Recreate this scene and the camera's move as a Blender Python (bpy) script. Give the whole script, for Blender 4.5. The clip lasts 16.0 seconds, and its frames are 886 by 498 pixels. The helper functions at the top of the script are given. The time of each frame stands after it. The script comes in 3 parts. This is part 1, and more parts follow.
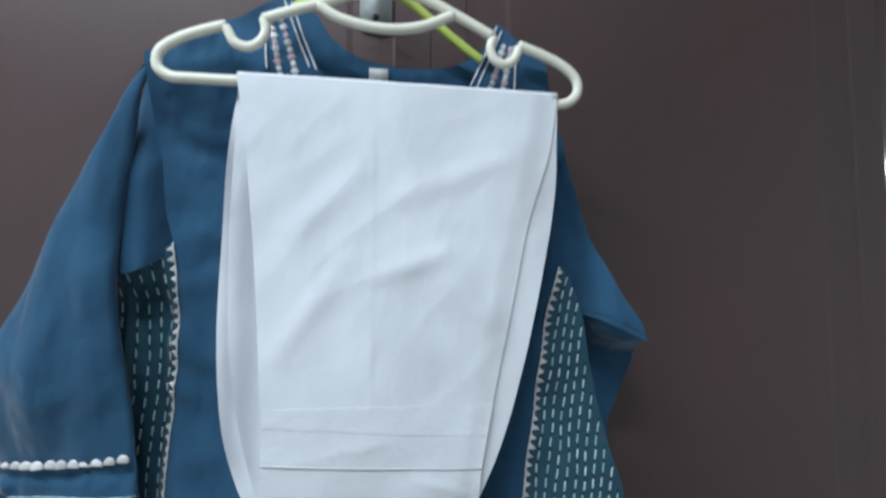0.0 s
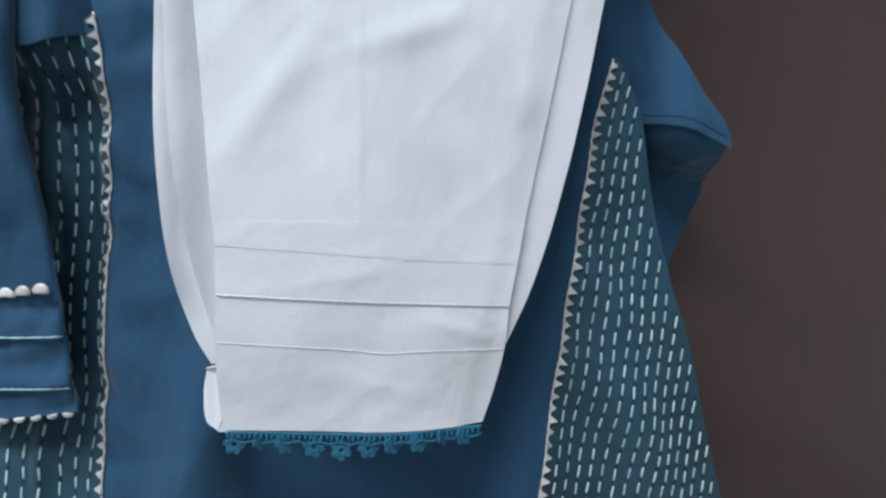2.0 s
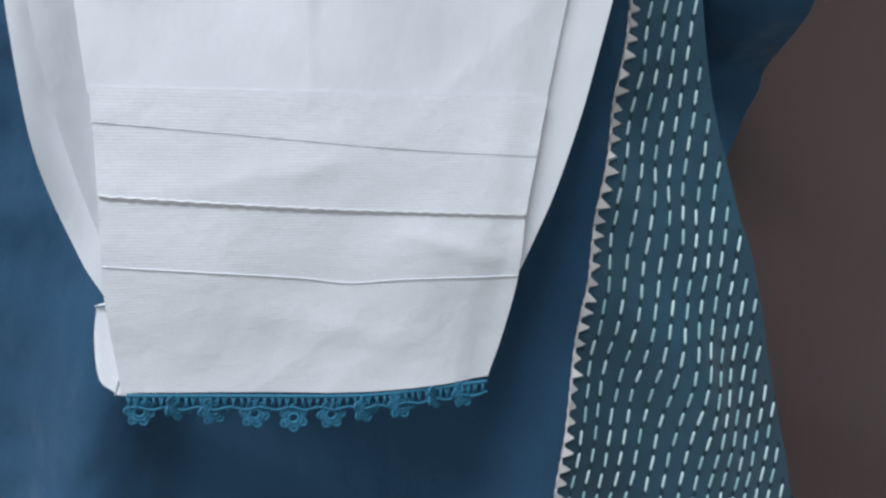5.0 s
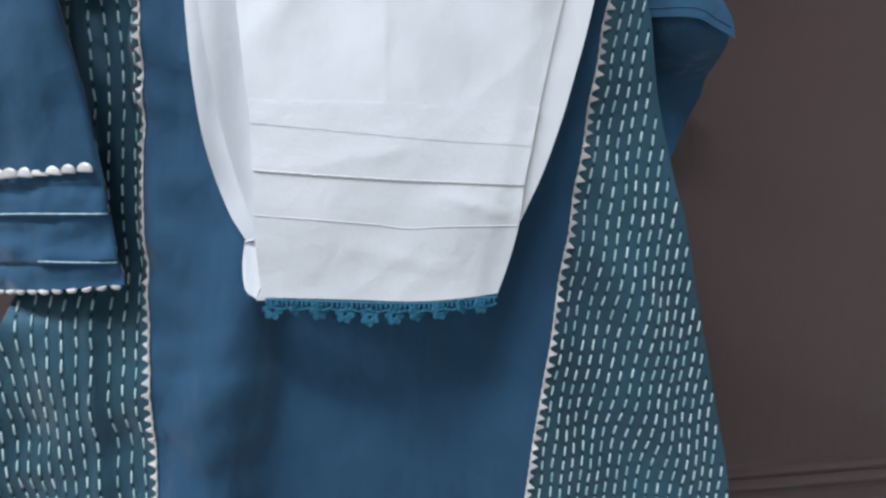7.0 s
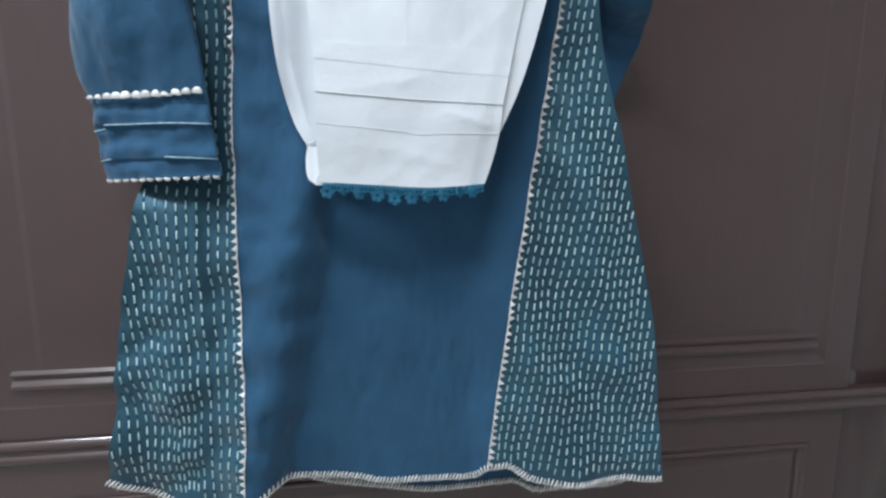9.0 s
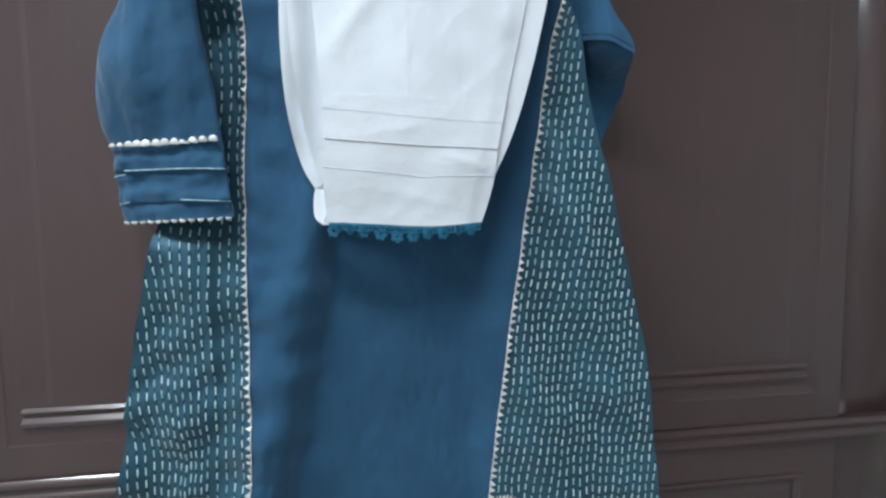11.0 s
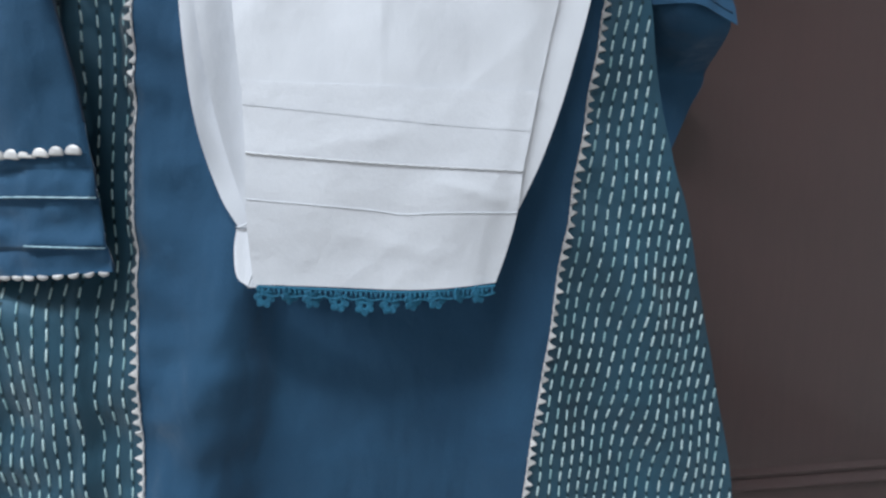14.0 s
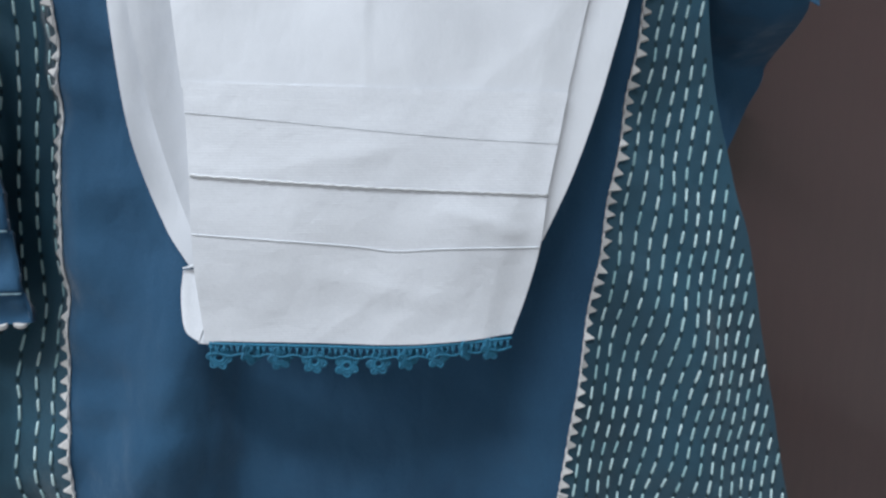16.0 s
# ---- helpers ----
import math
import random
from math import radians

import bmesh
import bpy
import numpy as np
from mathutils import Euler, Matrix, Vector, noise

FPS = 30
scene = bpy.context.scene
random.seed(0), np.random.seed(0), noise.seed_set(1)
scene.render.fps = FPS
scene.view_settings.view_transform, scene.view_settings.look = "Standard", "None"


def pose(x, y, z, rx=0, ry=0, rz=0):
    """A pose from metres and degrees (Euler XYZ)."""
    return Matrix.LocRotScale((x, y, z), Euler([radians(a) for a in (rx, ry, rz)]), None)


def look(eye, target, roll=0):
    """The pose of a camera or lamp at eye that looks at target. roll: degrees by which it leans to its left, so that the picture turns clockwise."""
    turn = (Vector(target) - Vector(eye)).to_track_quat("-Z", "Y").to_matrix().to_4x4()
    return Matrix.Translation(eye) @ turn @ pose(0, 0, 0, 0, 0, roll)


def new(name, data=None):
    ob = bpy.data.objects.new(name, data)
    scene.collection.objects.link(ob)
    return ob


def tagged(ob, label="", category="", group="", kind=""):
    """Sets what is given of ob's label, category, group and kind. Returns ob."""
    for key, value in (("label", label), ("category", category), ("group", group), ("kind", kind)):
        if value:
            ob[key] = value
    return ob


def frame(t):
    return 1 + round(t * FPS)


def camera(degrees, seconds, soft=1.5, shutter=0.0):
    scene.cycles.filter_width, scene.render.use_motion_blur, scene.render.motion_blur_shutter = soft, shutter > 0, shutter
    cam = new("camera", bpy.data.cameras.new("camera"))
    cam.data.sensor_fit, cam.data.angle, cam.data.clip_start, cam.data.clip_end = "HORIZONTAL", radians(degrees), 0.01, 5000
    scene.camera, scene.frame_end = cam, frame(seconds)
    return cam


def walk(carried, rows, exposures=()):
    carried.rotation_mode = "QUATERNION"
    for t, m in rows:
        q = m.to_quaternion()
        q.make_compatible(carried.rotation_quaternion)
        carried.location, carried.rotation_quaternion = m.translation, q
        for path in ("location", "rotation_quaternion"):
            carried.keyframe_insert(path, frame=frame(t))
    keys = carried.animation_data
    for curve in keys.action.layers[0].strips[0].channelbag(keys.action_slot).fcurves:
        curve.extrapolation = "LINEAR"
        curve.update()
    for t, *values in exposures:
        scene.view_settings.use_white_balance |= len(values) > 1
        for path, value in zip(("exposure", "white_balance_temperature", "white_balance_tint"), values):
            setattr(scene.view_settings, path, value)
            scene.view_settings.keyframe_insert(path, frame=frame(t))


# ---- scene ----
cam = camera(79.4, 16.0, 2.5, 0.5)
PATH = [
    (0, (0.02, -0.655, 1.237), (0.31, 1.318, 1.389), 0.1),
    (0.5, (0.033, -0.605, 1.198), (0.283, 1.378, 1.269), -0.1),
    (1, (0.043, -0.577, 1.156), (0.29, 1.407, 1.206), -0.3),
    (1.5, (0.046, -0.552, 1.133), (0.291, 1.433, 1.152), -0.1),
    (2, (0.042, -0.513, 1.116), (0.272, 1.473, 1.05), -0.1),
    (2.5, (0.047, -0.479, 1.108), (0.321, 1.498, 0.991), -0.7),
    (3, (0.036, -0.448, 1.091), (0.304, 1.529, 0.955), -0.3),
    (3.5, (0.044, -0.422, 1.091), (0.336, 1.548, 0.913), -0.6),
    (4, (0.054, -0.394, 1.07), (0.359, 1.574, 0.891), -1.0),
    (6.3, (0.028, -0.461, 1.066), (0.274, 1.514, 0.869), -0.3),
    (6.5, (0.021, -0.494, 1.065), (0.263, 1.479, 0.842), -0.8),
    (7, (0.015, -0.545, 1.061), (0.275, 1.423, 0.818), -0.2),
    (7.5, (0.01, -0.587, 1.052), (0.281, 1.372, 0.75), 0.1),
    (8, (0.006, -0.649, 1.034), (0.259, 1.306, 0.697), 0.0),
    (10.3, (-0.037, -0.779, 0.959), (0.242, 1.19, 0.74), -0.3),
    (10.5, (-0.037, -0.777, 0.971), (0.247, 1.192, 0.77), -0.2),
    (11, (-0.025, -0.775, 0.99), (0.254, 1.199, 0.828), -0.7),
    (11.5, (-0.022, -0.762, 1.01), (0.281, 1.208, 0.847), -1.0),
    (12, (-0.008, -0.725, 1.023), (0.258, 1.251, 0.867), -1.1),
    (12.5, (0.003, -0.686, 1.026), (0.285, 1.287, 0.864), -0.8),
    (13, (0.013, -0.635, 1.031), (0.283, 1.339, 0.85), -0.2),
    (13.5, (0.018, -0.586, 1.034), (0.291, 1.386, 0.841), -0.0),
    (14, (0.017, -0.537, 1.043), (0.285, 1.434, 0.831), 0.1),
    (14.5, (0.025, -0.51, 1.049), (0.268, 1.466, 0.852), -0.1),
    (15, (0.024, -0.495, 1.059), (0.265, 1.48, 0.858), -0.3),
    (15.5, (0.034, -0.472, 1.064), (0.278, 1.501, 0.839), -0.5),
    (16, (0.032, -0.445, 1.065), (0.275, 1.527, 0.832), -0.1),
]
walk(cam, [(t, look(eye, target, roll)) for t, eye, target, roll in PATH],
     [(0, -0.17, 6150, 6), (1, -0.14, 6350, 9), (4, -0.08, 6500, 11), (6.5, 0.02, 6550, 11), (8, 0.17, 6500, 10), (10.5, 0.20, 6300, 4),
      (11.5, 0.11, 6400, 8), (12.5, 0.04, 6500, 11), (14.5, -0.03, 6500, 11), (16, -0.04, 6500, 11)])

# ---- world and light ----
world = bpy.data.worlds.new("world")
scene.world = world
world.use_nodes = True
world.node_tree.nodes["Background"].inputs[0].default_value = (0.6, 0.65, 0.75, 1)
world.node_tree.nodes["Background"].inputs[1].default_value = 0.05


def area_lamp(name, eye, target, sx, sy, watts, colour):
    data = bpy.data.lights.new(name, "AREA")
    data.shape, data.size, data.size_y, data.energy, data.color = "RECTANGLE", sx, sy, watts, colour
    ob = new(name, data)
    ob.matrix_world = look(eye, target)
    return ob


area_lamp("tube_lamp", (-0.78, -1.00, 2.60), (-0.73, -0.90, 0.0), 1.7, 0.12, 60, (0.860, 0.930, 1.0))


# ---- materials ----
class Nodes:
    """A small wrapper round one node material."""

    def __init__(self, name, rough=0.8, metal=0.0, spec=0.5):
        self.mat = bpy.data.materials.new(name)
        self.mat.use_nodes = True
        self.tree = self.mat.node_tree
        self.bsdf = self.tree.nodes["Principled BSDF"]
        self.put("Roughness", rough)
        self.put("Metallic", metal)
        self.put("Specular IOR Level", spec)

    def put(self, socket, value):
        if hasattr(value, "is_linked"):
            self.tree.links.new(value, self.bsdf.inputs[socket])
        else:
            self.bsdf.inputs[socket].default_value = value

    def node(self, kind, **inputs):
        n = self.tree.nodes.new(kind)
        for key, value in inputs.items():
            key = key.replace("_", " ")
            if hasattr(value, "is_linked"):
                self.tree.links.new(value, n.inputs[key])
            else:
                n.inputs[key].default_value = value
        return n

    def coords(self, sx=1, sy=1, sz=1):
        c = self.tree.nodes.new("ShaderNodeTexCoord")
        m = self.node("ShaderNodeMapping", Vector=c.outputs["Object"])
        m.inputs["Scale"].default_value = (sx, sy, sz)
        return m.outputs[0]

    def noise(self, scale, detail=3, vec=None, rough=0.55):
        n = self.node("ShaderNodeTexNoise", Scale=scale, Detail=detail, Roughness=rough)
        self.tree.links.new(vec or self.coords(), n.inputs["Vector"])
        return n.outputs["Fac"]

    def ramp(self, fac, stops):
        n = self.node("ShaderNodeValToRGB", Fac=fac)
        el = n.color_ramp.elements
        while len(el) < len(stops):
            el.new(0.5)
        for e, (p, c) in zip(el, stops):
            e.position, e.color = p, (*c, 1)
        return n.outputs[0]

    def mix(self, fac, a, b, how="MIX"):
        n = self.tree.nodes.new("ShaderNodeMix")
        n.data_type, n.blend_type = "RGBA", how
        for i, value in ((0, fac), (6, a), (7, b)):
            if hasattr(value, "is_linked"):
                self.tree.links.new(value, n.inputs[i])
            else:
                n.inputs[i].default_value = value if i == 0 else (*value, 1)
        return n.outputs[2]

    def bump(self, height, strength, distance, after=None):
        n = self.node("ShaderNodeBump", Height=height, Strength=strength, Distance=distance)
        if after:
            self.tree.links.new(after, n.inputs["Normal"])
        return n.outputs[0]

    def weave(self, thread, strength):
        """Crossed threads of the given width in metres, as fine relief."""
        a = self.node("ShaderNodeTexWave", Scale=0.32 / thread, Distortion=0.6, Detail=1.0)
        b = self.node("ShaderNodeTexWave", Scale=0.32 / thread, Distortion=0.6, Detail=1.0)
        a.bands_direction, b.bands_direction = "X", "Z"
        for n in (a, b):
            self.tree.links.new(self.coords(), n.inputs["Vector"])
        s = self.node("ShaderNodeMath")
        s.operation = "ADD"
        self.tree.links.new(a.outputs["Fac"], s.inputs[0])
        self.tree.links.new(b.outputs["Fac"], s.inputs[1])
        return s.outputs[0]


def cloth(name, dark, light, sheen, thread=0.0006, relief=0.25, rough=0.85, crumple=0.0, fleck=0.25, broad_relief=0.014, metal=0.0):
    n = Nodes(name, rough, metal, 0.25)
    broad = n.noise(9, 3)
    fine = n.noise(900, 2)
    col = n.ramp(broad, ((0.3, dark), (0.7, light)))
    col = n.mix(fleck, col, n.ramp(fine, ((0.3, tuple(c * 0.55 for c in dark)), (0.7, tuple(min(1, c * 1.25) for c in light)))))
    n.put("Base Color", col)
    n.put("Sheen Weight", sheen)
    n.put("Sheen Roughness", 0.4)
    nrm = n.bump(n.weave(thread, 1), relief, 0.0002)
    if crumple:
        nrm = n.bump(n.noise(26, 4, n.coords(1, 1, 0.7)), crumple, 0.004, nrm)
        nrm = n.bump(n.noise(10, 3, n.coords(1, 1, 0.45)), crumple, broad_relief, nrm)
    n.put("Normal", nrm)
    return n.mat


def ribbed(name, dark, light):
    """White cotton with fine level ribs."""
    n = Nodes(name, 0.8, 0.0, 0.25)
    n.put("Base Color", n.mix(0.5, n.ramp(n.noise(14, 3), ((0.3, dark), (0.7, light))), n.ramp(n.noise(700, 2), ((0.3, dark), (0.7, light)))))
    w = n.node("ShaderNodeTexWave", Scale=0.32 / 0.0016, Distortion=0.8, Detail=1.0)
    w.bands_direction = "Z"
    n.tree.links.new(n.coords(), w.inputs["Vector"])
    nrm = n.bump(w.outputs["Fac"], 0.18, 0.0003)
    n.put("Normal", n.bump(n.noise(30, 4), 0.45, 0.004, nrm))
    return n.mat


def wood(name):
    n = Nodes(name, 0.4, 0.0, 0.3)
    grain = n.noise(5, 6, n.coords(22, 22, 1.1), 0.62)
    pores = n.noise(60, 3, n.coords(8, 8, 0.5))
    patch = n.noise(2.2, 3)
    col = n.ramp(grain, ((0.25, (0.050, 0.031, 0.032)), (0.55, (0.054, 0.033, 0.034)), (0.8, (0.059, 0.036, 0.036))))
    col = n.mix(0.10, col, n.ramp(pores, ((0.4, (0.060, 0.040, 0.040)), (0.6, (0.096, 0.060, 0.057)))))
    col = n.mix(n.ramp(patch, ((0.35, (0, 0, 0)), (0.7, (0.6, 0.6, 0.6)))), col, (0.070, 0.034, 0.034))
    col = n.mix(n.ramp(n.noise(3.1, 4, n.coords(1, 1, 0.6)), ((0.45, (0, 0, 0)), (0.75, (0.45, 0.45, 0.45)))), col, (0.042, 0.032, 0.031))
    n.put("Base Color", col)
    n.put("Roughness", n.ramp(n.noise(7, 4), ((0.3, (0.36, 0.36, 0.36)), (0.75, (0.54, 0.54, 0.54)))))
    n.put("Coat Weight", 0.9)
    n.put("Coat Roughness", 0.12)
    wavy = n.bump(n.noise(9, 3), 0.05, 0.004)
    n.put("Normal", n.bump(grain, 0.03, 0.0008, n.bump(pores, 0.03, 0.0004, wavy)))
    return n.mat


def plain(name, colour, rough, metal=0.0, spread=0.15, scale=60, relief=0.0):
    n = Nodes(name, rough, metal)
    lo, hi = tuple(c * (1 - spread) for c in colour), tuple(min(1, c * (1 + spread)) for c in colour)
    f = n.noise(scale, 4)
    n.put("Base Color", n.ramp(f, ((0.3, lo), (0.7, hi))))
    if relief:
        n.put("Normal", n.bump(n.noise(scale * 6, 3), relief, 0.0008))
    return n.mat


def thread(name, dark, light, rough=0.45, metal=0.0):
    """Twisted thread; each piece a little lighter or darker."""
    n = Nodes(name, rough, metal)
    info = n.tree.nodes.new("ShaderNodeObjectInfo").outputs["Random"]
    isle = n.tree.nodes.new("ShaderNodeNewGeometry").outputs["Random Per Island"]
    s = n.node("ShaderNodeMath")
    s.operation = "ADD"
    n.tree.links.new(info, s.inputs[0])
    n.tree.links.new(isle, s.inputs[1])
    f = n.node("ShaderNodeMath")
    f.operation = "FRACT"
    n.tree.links.new(s.outputs[0], f.inputs[0])
    col = n.ramp(f.outputs[0], ((0.1, dark), (0.9, light)))
    n.put("Base Color", n.mix(0.3, col, n.ramp(n.noise(900, 2), ((0.3, dark), (0.7, light)))))
    n.put("Normal", n.bump(n.noise(1500, 2), 0.4, 0.0003))
    return n.mat


BLUE = cloth("blue_cotton", (0.019, 0.066, 0.130), (0.027, 0.091, 0.174), 0.25, crumple=0.95, fleck=0.15, broad_relief=0.022)
TEAL = cloth("teal_silk", (0.021, 0.056, 0.084), (0.035, 0.110, 0.166), 0.35, crumple=0.6, fleck=0.12, rough=0.40, metal=0.25)
WHITE = cloth("white_cotton", (0.67, 0.70, 0.75), (0.73, 0.76, 0.81), 0.1, relief=0.03, crumple=0.45, fleck=0.03, broad_relief=0.006)
RIB = ribbed("ribbed_white_cotton", (0.67, 0.70, 0.75), (0.74, 0.77, 0.82))
WOOD = wood("dark_polished_wood")
STITCH = thread("pale_stitch_thread", (0.22, 0.42, 0.46), (0.62, 0.80, 0.82))
GAP = thread("dark_stitch_hole", (0.009, 0.030, 0.040), (0.014, 0.042, 0.054), 0.9)
SILVER = thread("silver_trim_thread", (0.46, 0.46, 0.46), (0.84, 0.83, 0.82), 0.4, 0.15)
CORD = thread("silver_white_cord", (0.55, 0.57, 0.60), (0.85, 0.86, 0.88), 0.35, 0.2)
PIPING = thread("pale_blue_piping", (0.22, 0.42, 0.52), (0.45, 0.62, 0.70), 0.35, 0.1)
LACE = thread("blue_crochet_thread", (0.010, 0.11, 0.20), (0.016, 0.17, 0.29), 0.7)
PINK = thread("pink_embroidery_thread", (0.42, 0.30, 0.36), (0.62, 0.50, 0.54), 0.5)
IVORY = plain("ivory_plastic", (0.74, 0.73, 0.62), 0.38, spread=0.04)
LIME = plain("lime_plastic", (0.46, 0.56, 0.12), 0.35, spread=0.06)
STEEL = plain("grey_metal", (0.40, 0.43, 0.43), 0.5, 0.2, 0.2, 80)
DARK = plain("dark_gap", (0.012, 0.008, 0.008), 0.8)
# surfaces of the unseen room, kept pale to throw fill light on the garments
PAINT = plain("cream_wall_paint", (0.80, 0.79, 0.77), 0.75, spread=0.05, scale=6, relief=0.15)
TILE = plain("grey_floor", (0.46, 0.44, 0.42), 0.45, spread=0.15, scale=8)
TAGWHITE = plain("white_label_cloth", (0.75, 0.76, 0.78), 0.8, spread=0.05, scale=300)


# ---- mesh helpers ----
def finish(name, bm, material, parent=None, smooth=True):
    bmesh.ops.recalc_face_normals(bm, faces=bm.faces)
    me = bpy.data.meshes.new(name)
    bm.to_mesh(me)
    bm.free()
    me.materials.append(material)
    if smooth:
        me.shade_smooth()
    ob = new(name, me)
    ob.parent = parent
    if parent and parent.type == "EMPTY":
        ob.matrix_parent_inverse = Matrix.Translation(-parent.location)
    return ob


def part(name, bm, material, parent, label="", smooth=True):
    return tagged(finish(name, bm, material, parent, smooth), label)


def piece(name, me, m, parent):
    ob = new(name, me)
    ob.parent, ob.matrix_basis = parent, m
    return ob


def thing(name, place, label, category, group="", kind=""):
    ob = new(name)
    ob.location = place
    ob.empty_display_size = 0.05
    bpy.context.view_layer.update()
    return tagged(ob, label, category, group, kind)


def box(bm, lo, hi, bevel=0.0):
    made = bmesh.ops.create_cube(bm, size=1)["verts"]
    for v in made:
        v.co = [l + (c + 0.5) * (h - l) for l, h, c in zip(lo, hi, v.co)]
    if bevel:
        edges = {e for v in made for e in v.link_edges}
        bmesh.ops.bevel(bm, geom=list(edges), offset=bevel, segments=2, affect="EDGES")


def spline(points, s):
    """A smooth curve through a few points, s from 0 to 1, even in length."""
    pts = [Vector(p) for p in points]
    run = [0.0]
    for a, b in zip(pts, pts[1:]):
        run.append(run[-1] + (b - a).length)
    d = min(max(s, 0.0), 1.0) * run[-1]
    i = max(k for k in range(len(pts) - 1) if run[k] <= d + 1e-12)
    u = (d - run[i]) / max(run[i + 1] - run[i], 1e-9)
    p1, p2 = pts[i], pts[i + 1]
    p0 = pts[i - 1] if i else p1 * 2 - p2
    p3 = pts[i + 2] if i + 2 < len(pts) else p2 * 2 - p1
    k0, k3 = (p2 - p1).length / max((p1 - p0).length, 1e-9), (p2 - p1).length / max((p3 - p2).length, 1e-9)
    m1 = ((p1 - p0) * k0 + (p2 - p1)) / 2
    m2 = ((p2 - p1) + (p3 - p2) * k3) / 2
    return p1 * (2 * u**3 - 3 * u**2 + 1) + m1 * (u**3 - 2 * u**2 + u) + p2 * (3 * u**2 - 2 * u**3) + m2 * (u**3 - u**2)


def coons(left, right, bottom, top, u, v):
    """A point of the cloth piece between four edges of (x, z); u to the right, v up."""
    l, r, b, t = spline(left, v), spline(right, v), spline(bottom, u), spline(top, u)
    c = (Vector(bottom[0]) * (1 - u) + Vector(bottom[-1]) * u) * (1 - v) + (Vector(top[0]) * (1 - u) + Vector(top[-1]) * u) * v
    return l * (1 - u) + r * u + b * (1 - v) + t * v - c


def sheet(edges, depth, nu, nv, thick=0.0007):
    """A cloth piece with thickness: edges (left, right, bottom, top) upwards and rightwards, depth(x, z) its y."""
    bm = bmesh.new()
    layers = []
    for k in (0, 1):
        rows = []
        for j in range(nv + 1):
            row = []
            for i in range(nu + 1):
                p = coons(*edges, i / nu, j / nv)
                row.append(bm.verts.new((p.x, depth(p.x, p.y) + k * thick, p.y)))
            rows.append(row)
        layers.append(rows)
    for rows in layers:
        for j in range(nv):
            for i in range(nu):
                bm.faces.new((rows[j][i], rows[j][i + 1], rows[j + 1][i + 1], rows[j + 1][i]))
    f, b = layers
    rim = [(0, i) for i in range(nu)] + [(j, nu) for j in range(nv)] + [(nv, i) for i in range(nu, 0, -1)] + [(j, 0) for j in range(nv, 0, -1)]
    for (j0, i0), (j1, i1) in zip(rim, rim[1:] + rim[:1]):
        bm.faces.new([bm.verts.new(v.co) for v in (f[j0][i0], f[j1][i1], b[j1][i1], b[j0][i0])])
    return bm


def tube(bm, points, radius, sides=8, caps=True):
    """A round bar along points, each a Vector; radius a number or a function of s."""
    pts = [Vector(p) for p in points]
    rings, side = [], None
    for i, p in enumerate(pts):
        t = (pts[min(i + 1, len(pts) - 1)] - pts[max(i - 1, 0)]).normalized()
        if side is None:
            side = t.orthogonal().normalized()
        side = (side - t * side.dot(t)).normalized()
        up = t.cross(side)
        r = radius(i / (len(pts) - 1)) if callable(radius) else radius
        rings.append([bm.verts.new(p + (side * math.cos(a) + up * math.sin(a)) * r) for a in (2 * math.pi * k / sides for k in range(sides))])
    for a, b in zip(rings, rings[1:]):
        for k in range(sides):
            bm.faces.new((a[k], a[(k + 1) % sides], b[(k + 1) % sides], b[k]))
    if caps:
        bm.faces.new(rings[0][::-1])
        bm.faces.new(rings[-1])


def smooth_line(points, n):
    return [spline(points, i / n) for i in range(n + 1)]


def step(a, b, x):
    u = min(max((x - a) / (b - a), 0.0), 1.0)
    return u * u * (3 - 2 * u)


def ripple(x, z, sx, sz, seed):
    return noise.noise((x * sx + seed, seed * 1.7, z * sz))


# ---- the room: unseen floor, walls, ceiling, added to close it and bounce light ----
def slab(name, lo, hi, material, label):
    bm = bmesh.new()
    box(bm, lo, hi)
    return tagged(finish(name, bm, material, None, False), label, name.split("_")[0], kind="structure")


WARDROBE_TOP = 2.15
slab("floor", (-2.2, -3.0, -0.1), (2.2, 0.75, 0.0), TILE, "unseen plain grey floor under the wardrobe, added for bounce light")
slab("ceiling", (-2.2, -3.0, 2.7), (2.2, 0.75, 2.8), PAINT, "unseen plain cream ceiling over the room, added for bounce light")
slab("wall_north", (-2.3, 0.62, 0.0), (2.3, 0.75, 2.7), PAINT, "unseen plain cream wall behind the wardrobe, added to close the room")
slab("wall_south", (-2.3, -3.1, 0.0), (2.3, -3.0, 2.7), PAINT, "unseen plain cream wall facing the wardrobe, added for bounce light")
slab("wall_west", (-2.3, -3.0, 0.0), (-2.2, 0.62, 2.7), PAINT, "unseen plain cream side wall of the room, added for bounce light")
slab("wall_east", (2.2, -3.0, 0.0), (2.3, 0.62, 2.7), PAINT, "unseen plain cream side wall of the room, added for bounce light")


# ---- the wardrobe ----
SEAM, DOOR_LOW, DOOR_HIGH = 0.10, 0.625, 2.08
wardrobe = thing("wardrobe", (0.1, 0.3, 0.0), "dark brown polished wooden wardrobe with two panelled doors", "wardrobe")


def profile_ring(bm, x0, x1, z0, z1, steps):
    """A moulded border of mitred steps: (inset, y) from the outer rectangle inwards, closed by the middle field."""
    rings = []
    for inset, y in steps:
        rings.append([bm.verts.new((x, y, z)) for x, z in ((x0 + inset, z0 + inset), (x1 - inset, z0 + inset), (x1 - inset, z1 - inset), (x0 + inset, z1 - inset))])
    for a, b in zip(rings, rings[1:]):
        for k in range(4):
            bm.faces.new((a[k], a[(k + 1) % 4], b[(k + 1) % 4], b[k]))
    bm.faces.new(rings[-1])


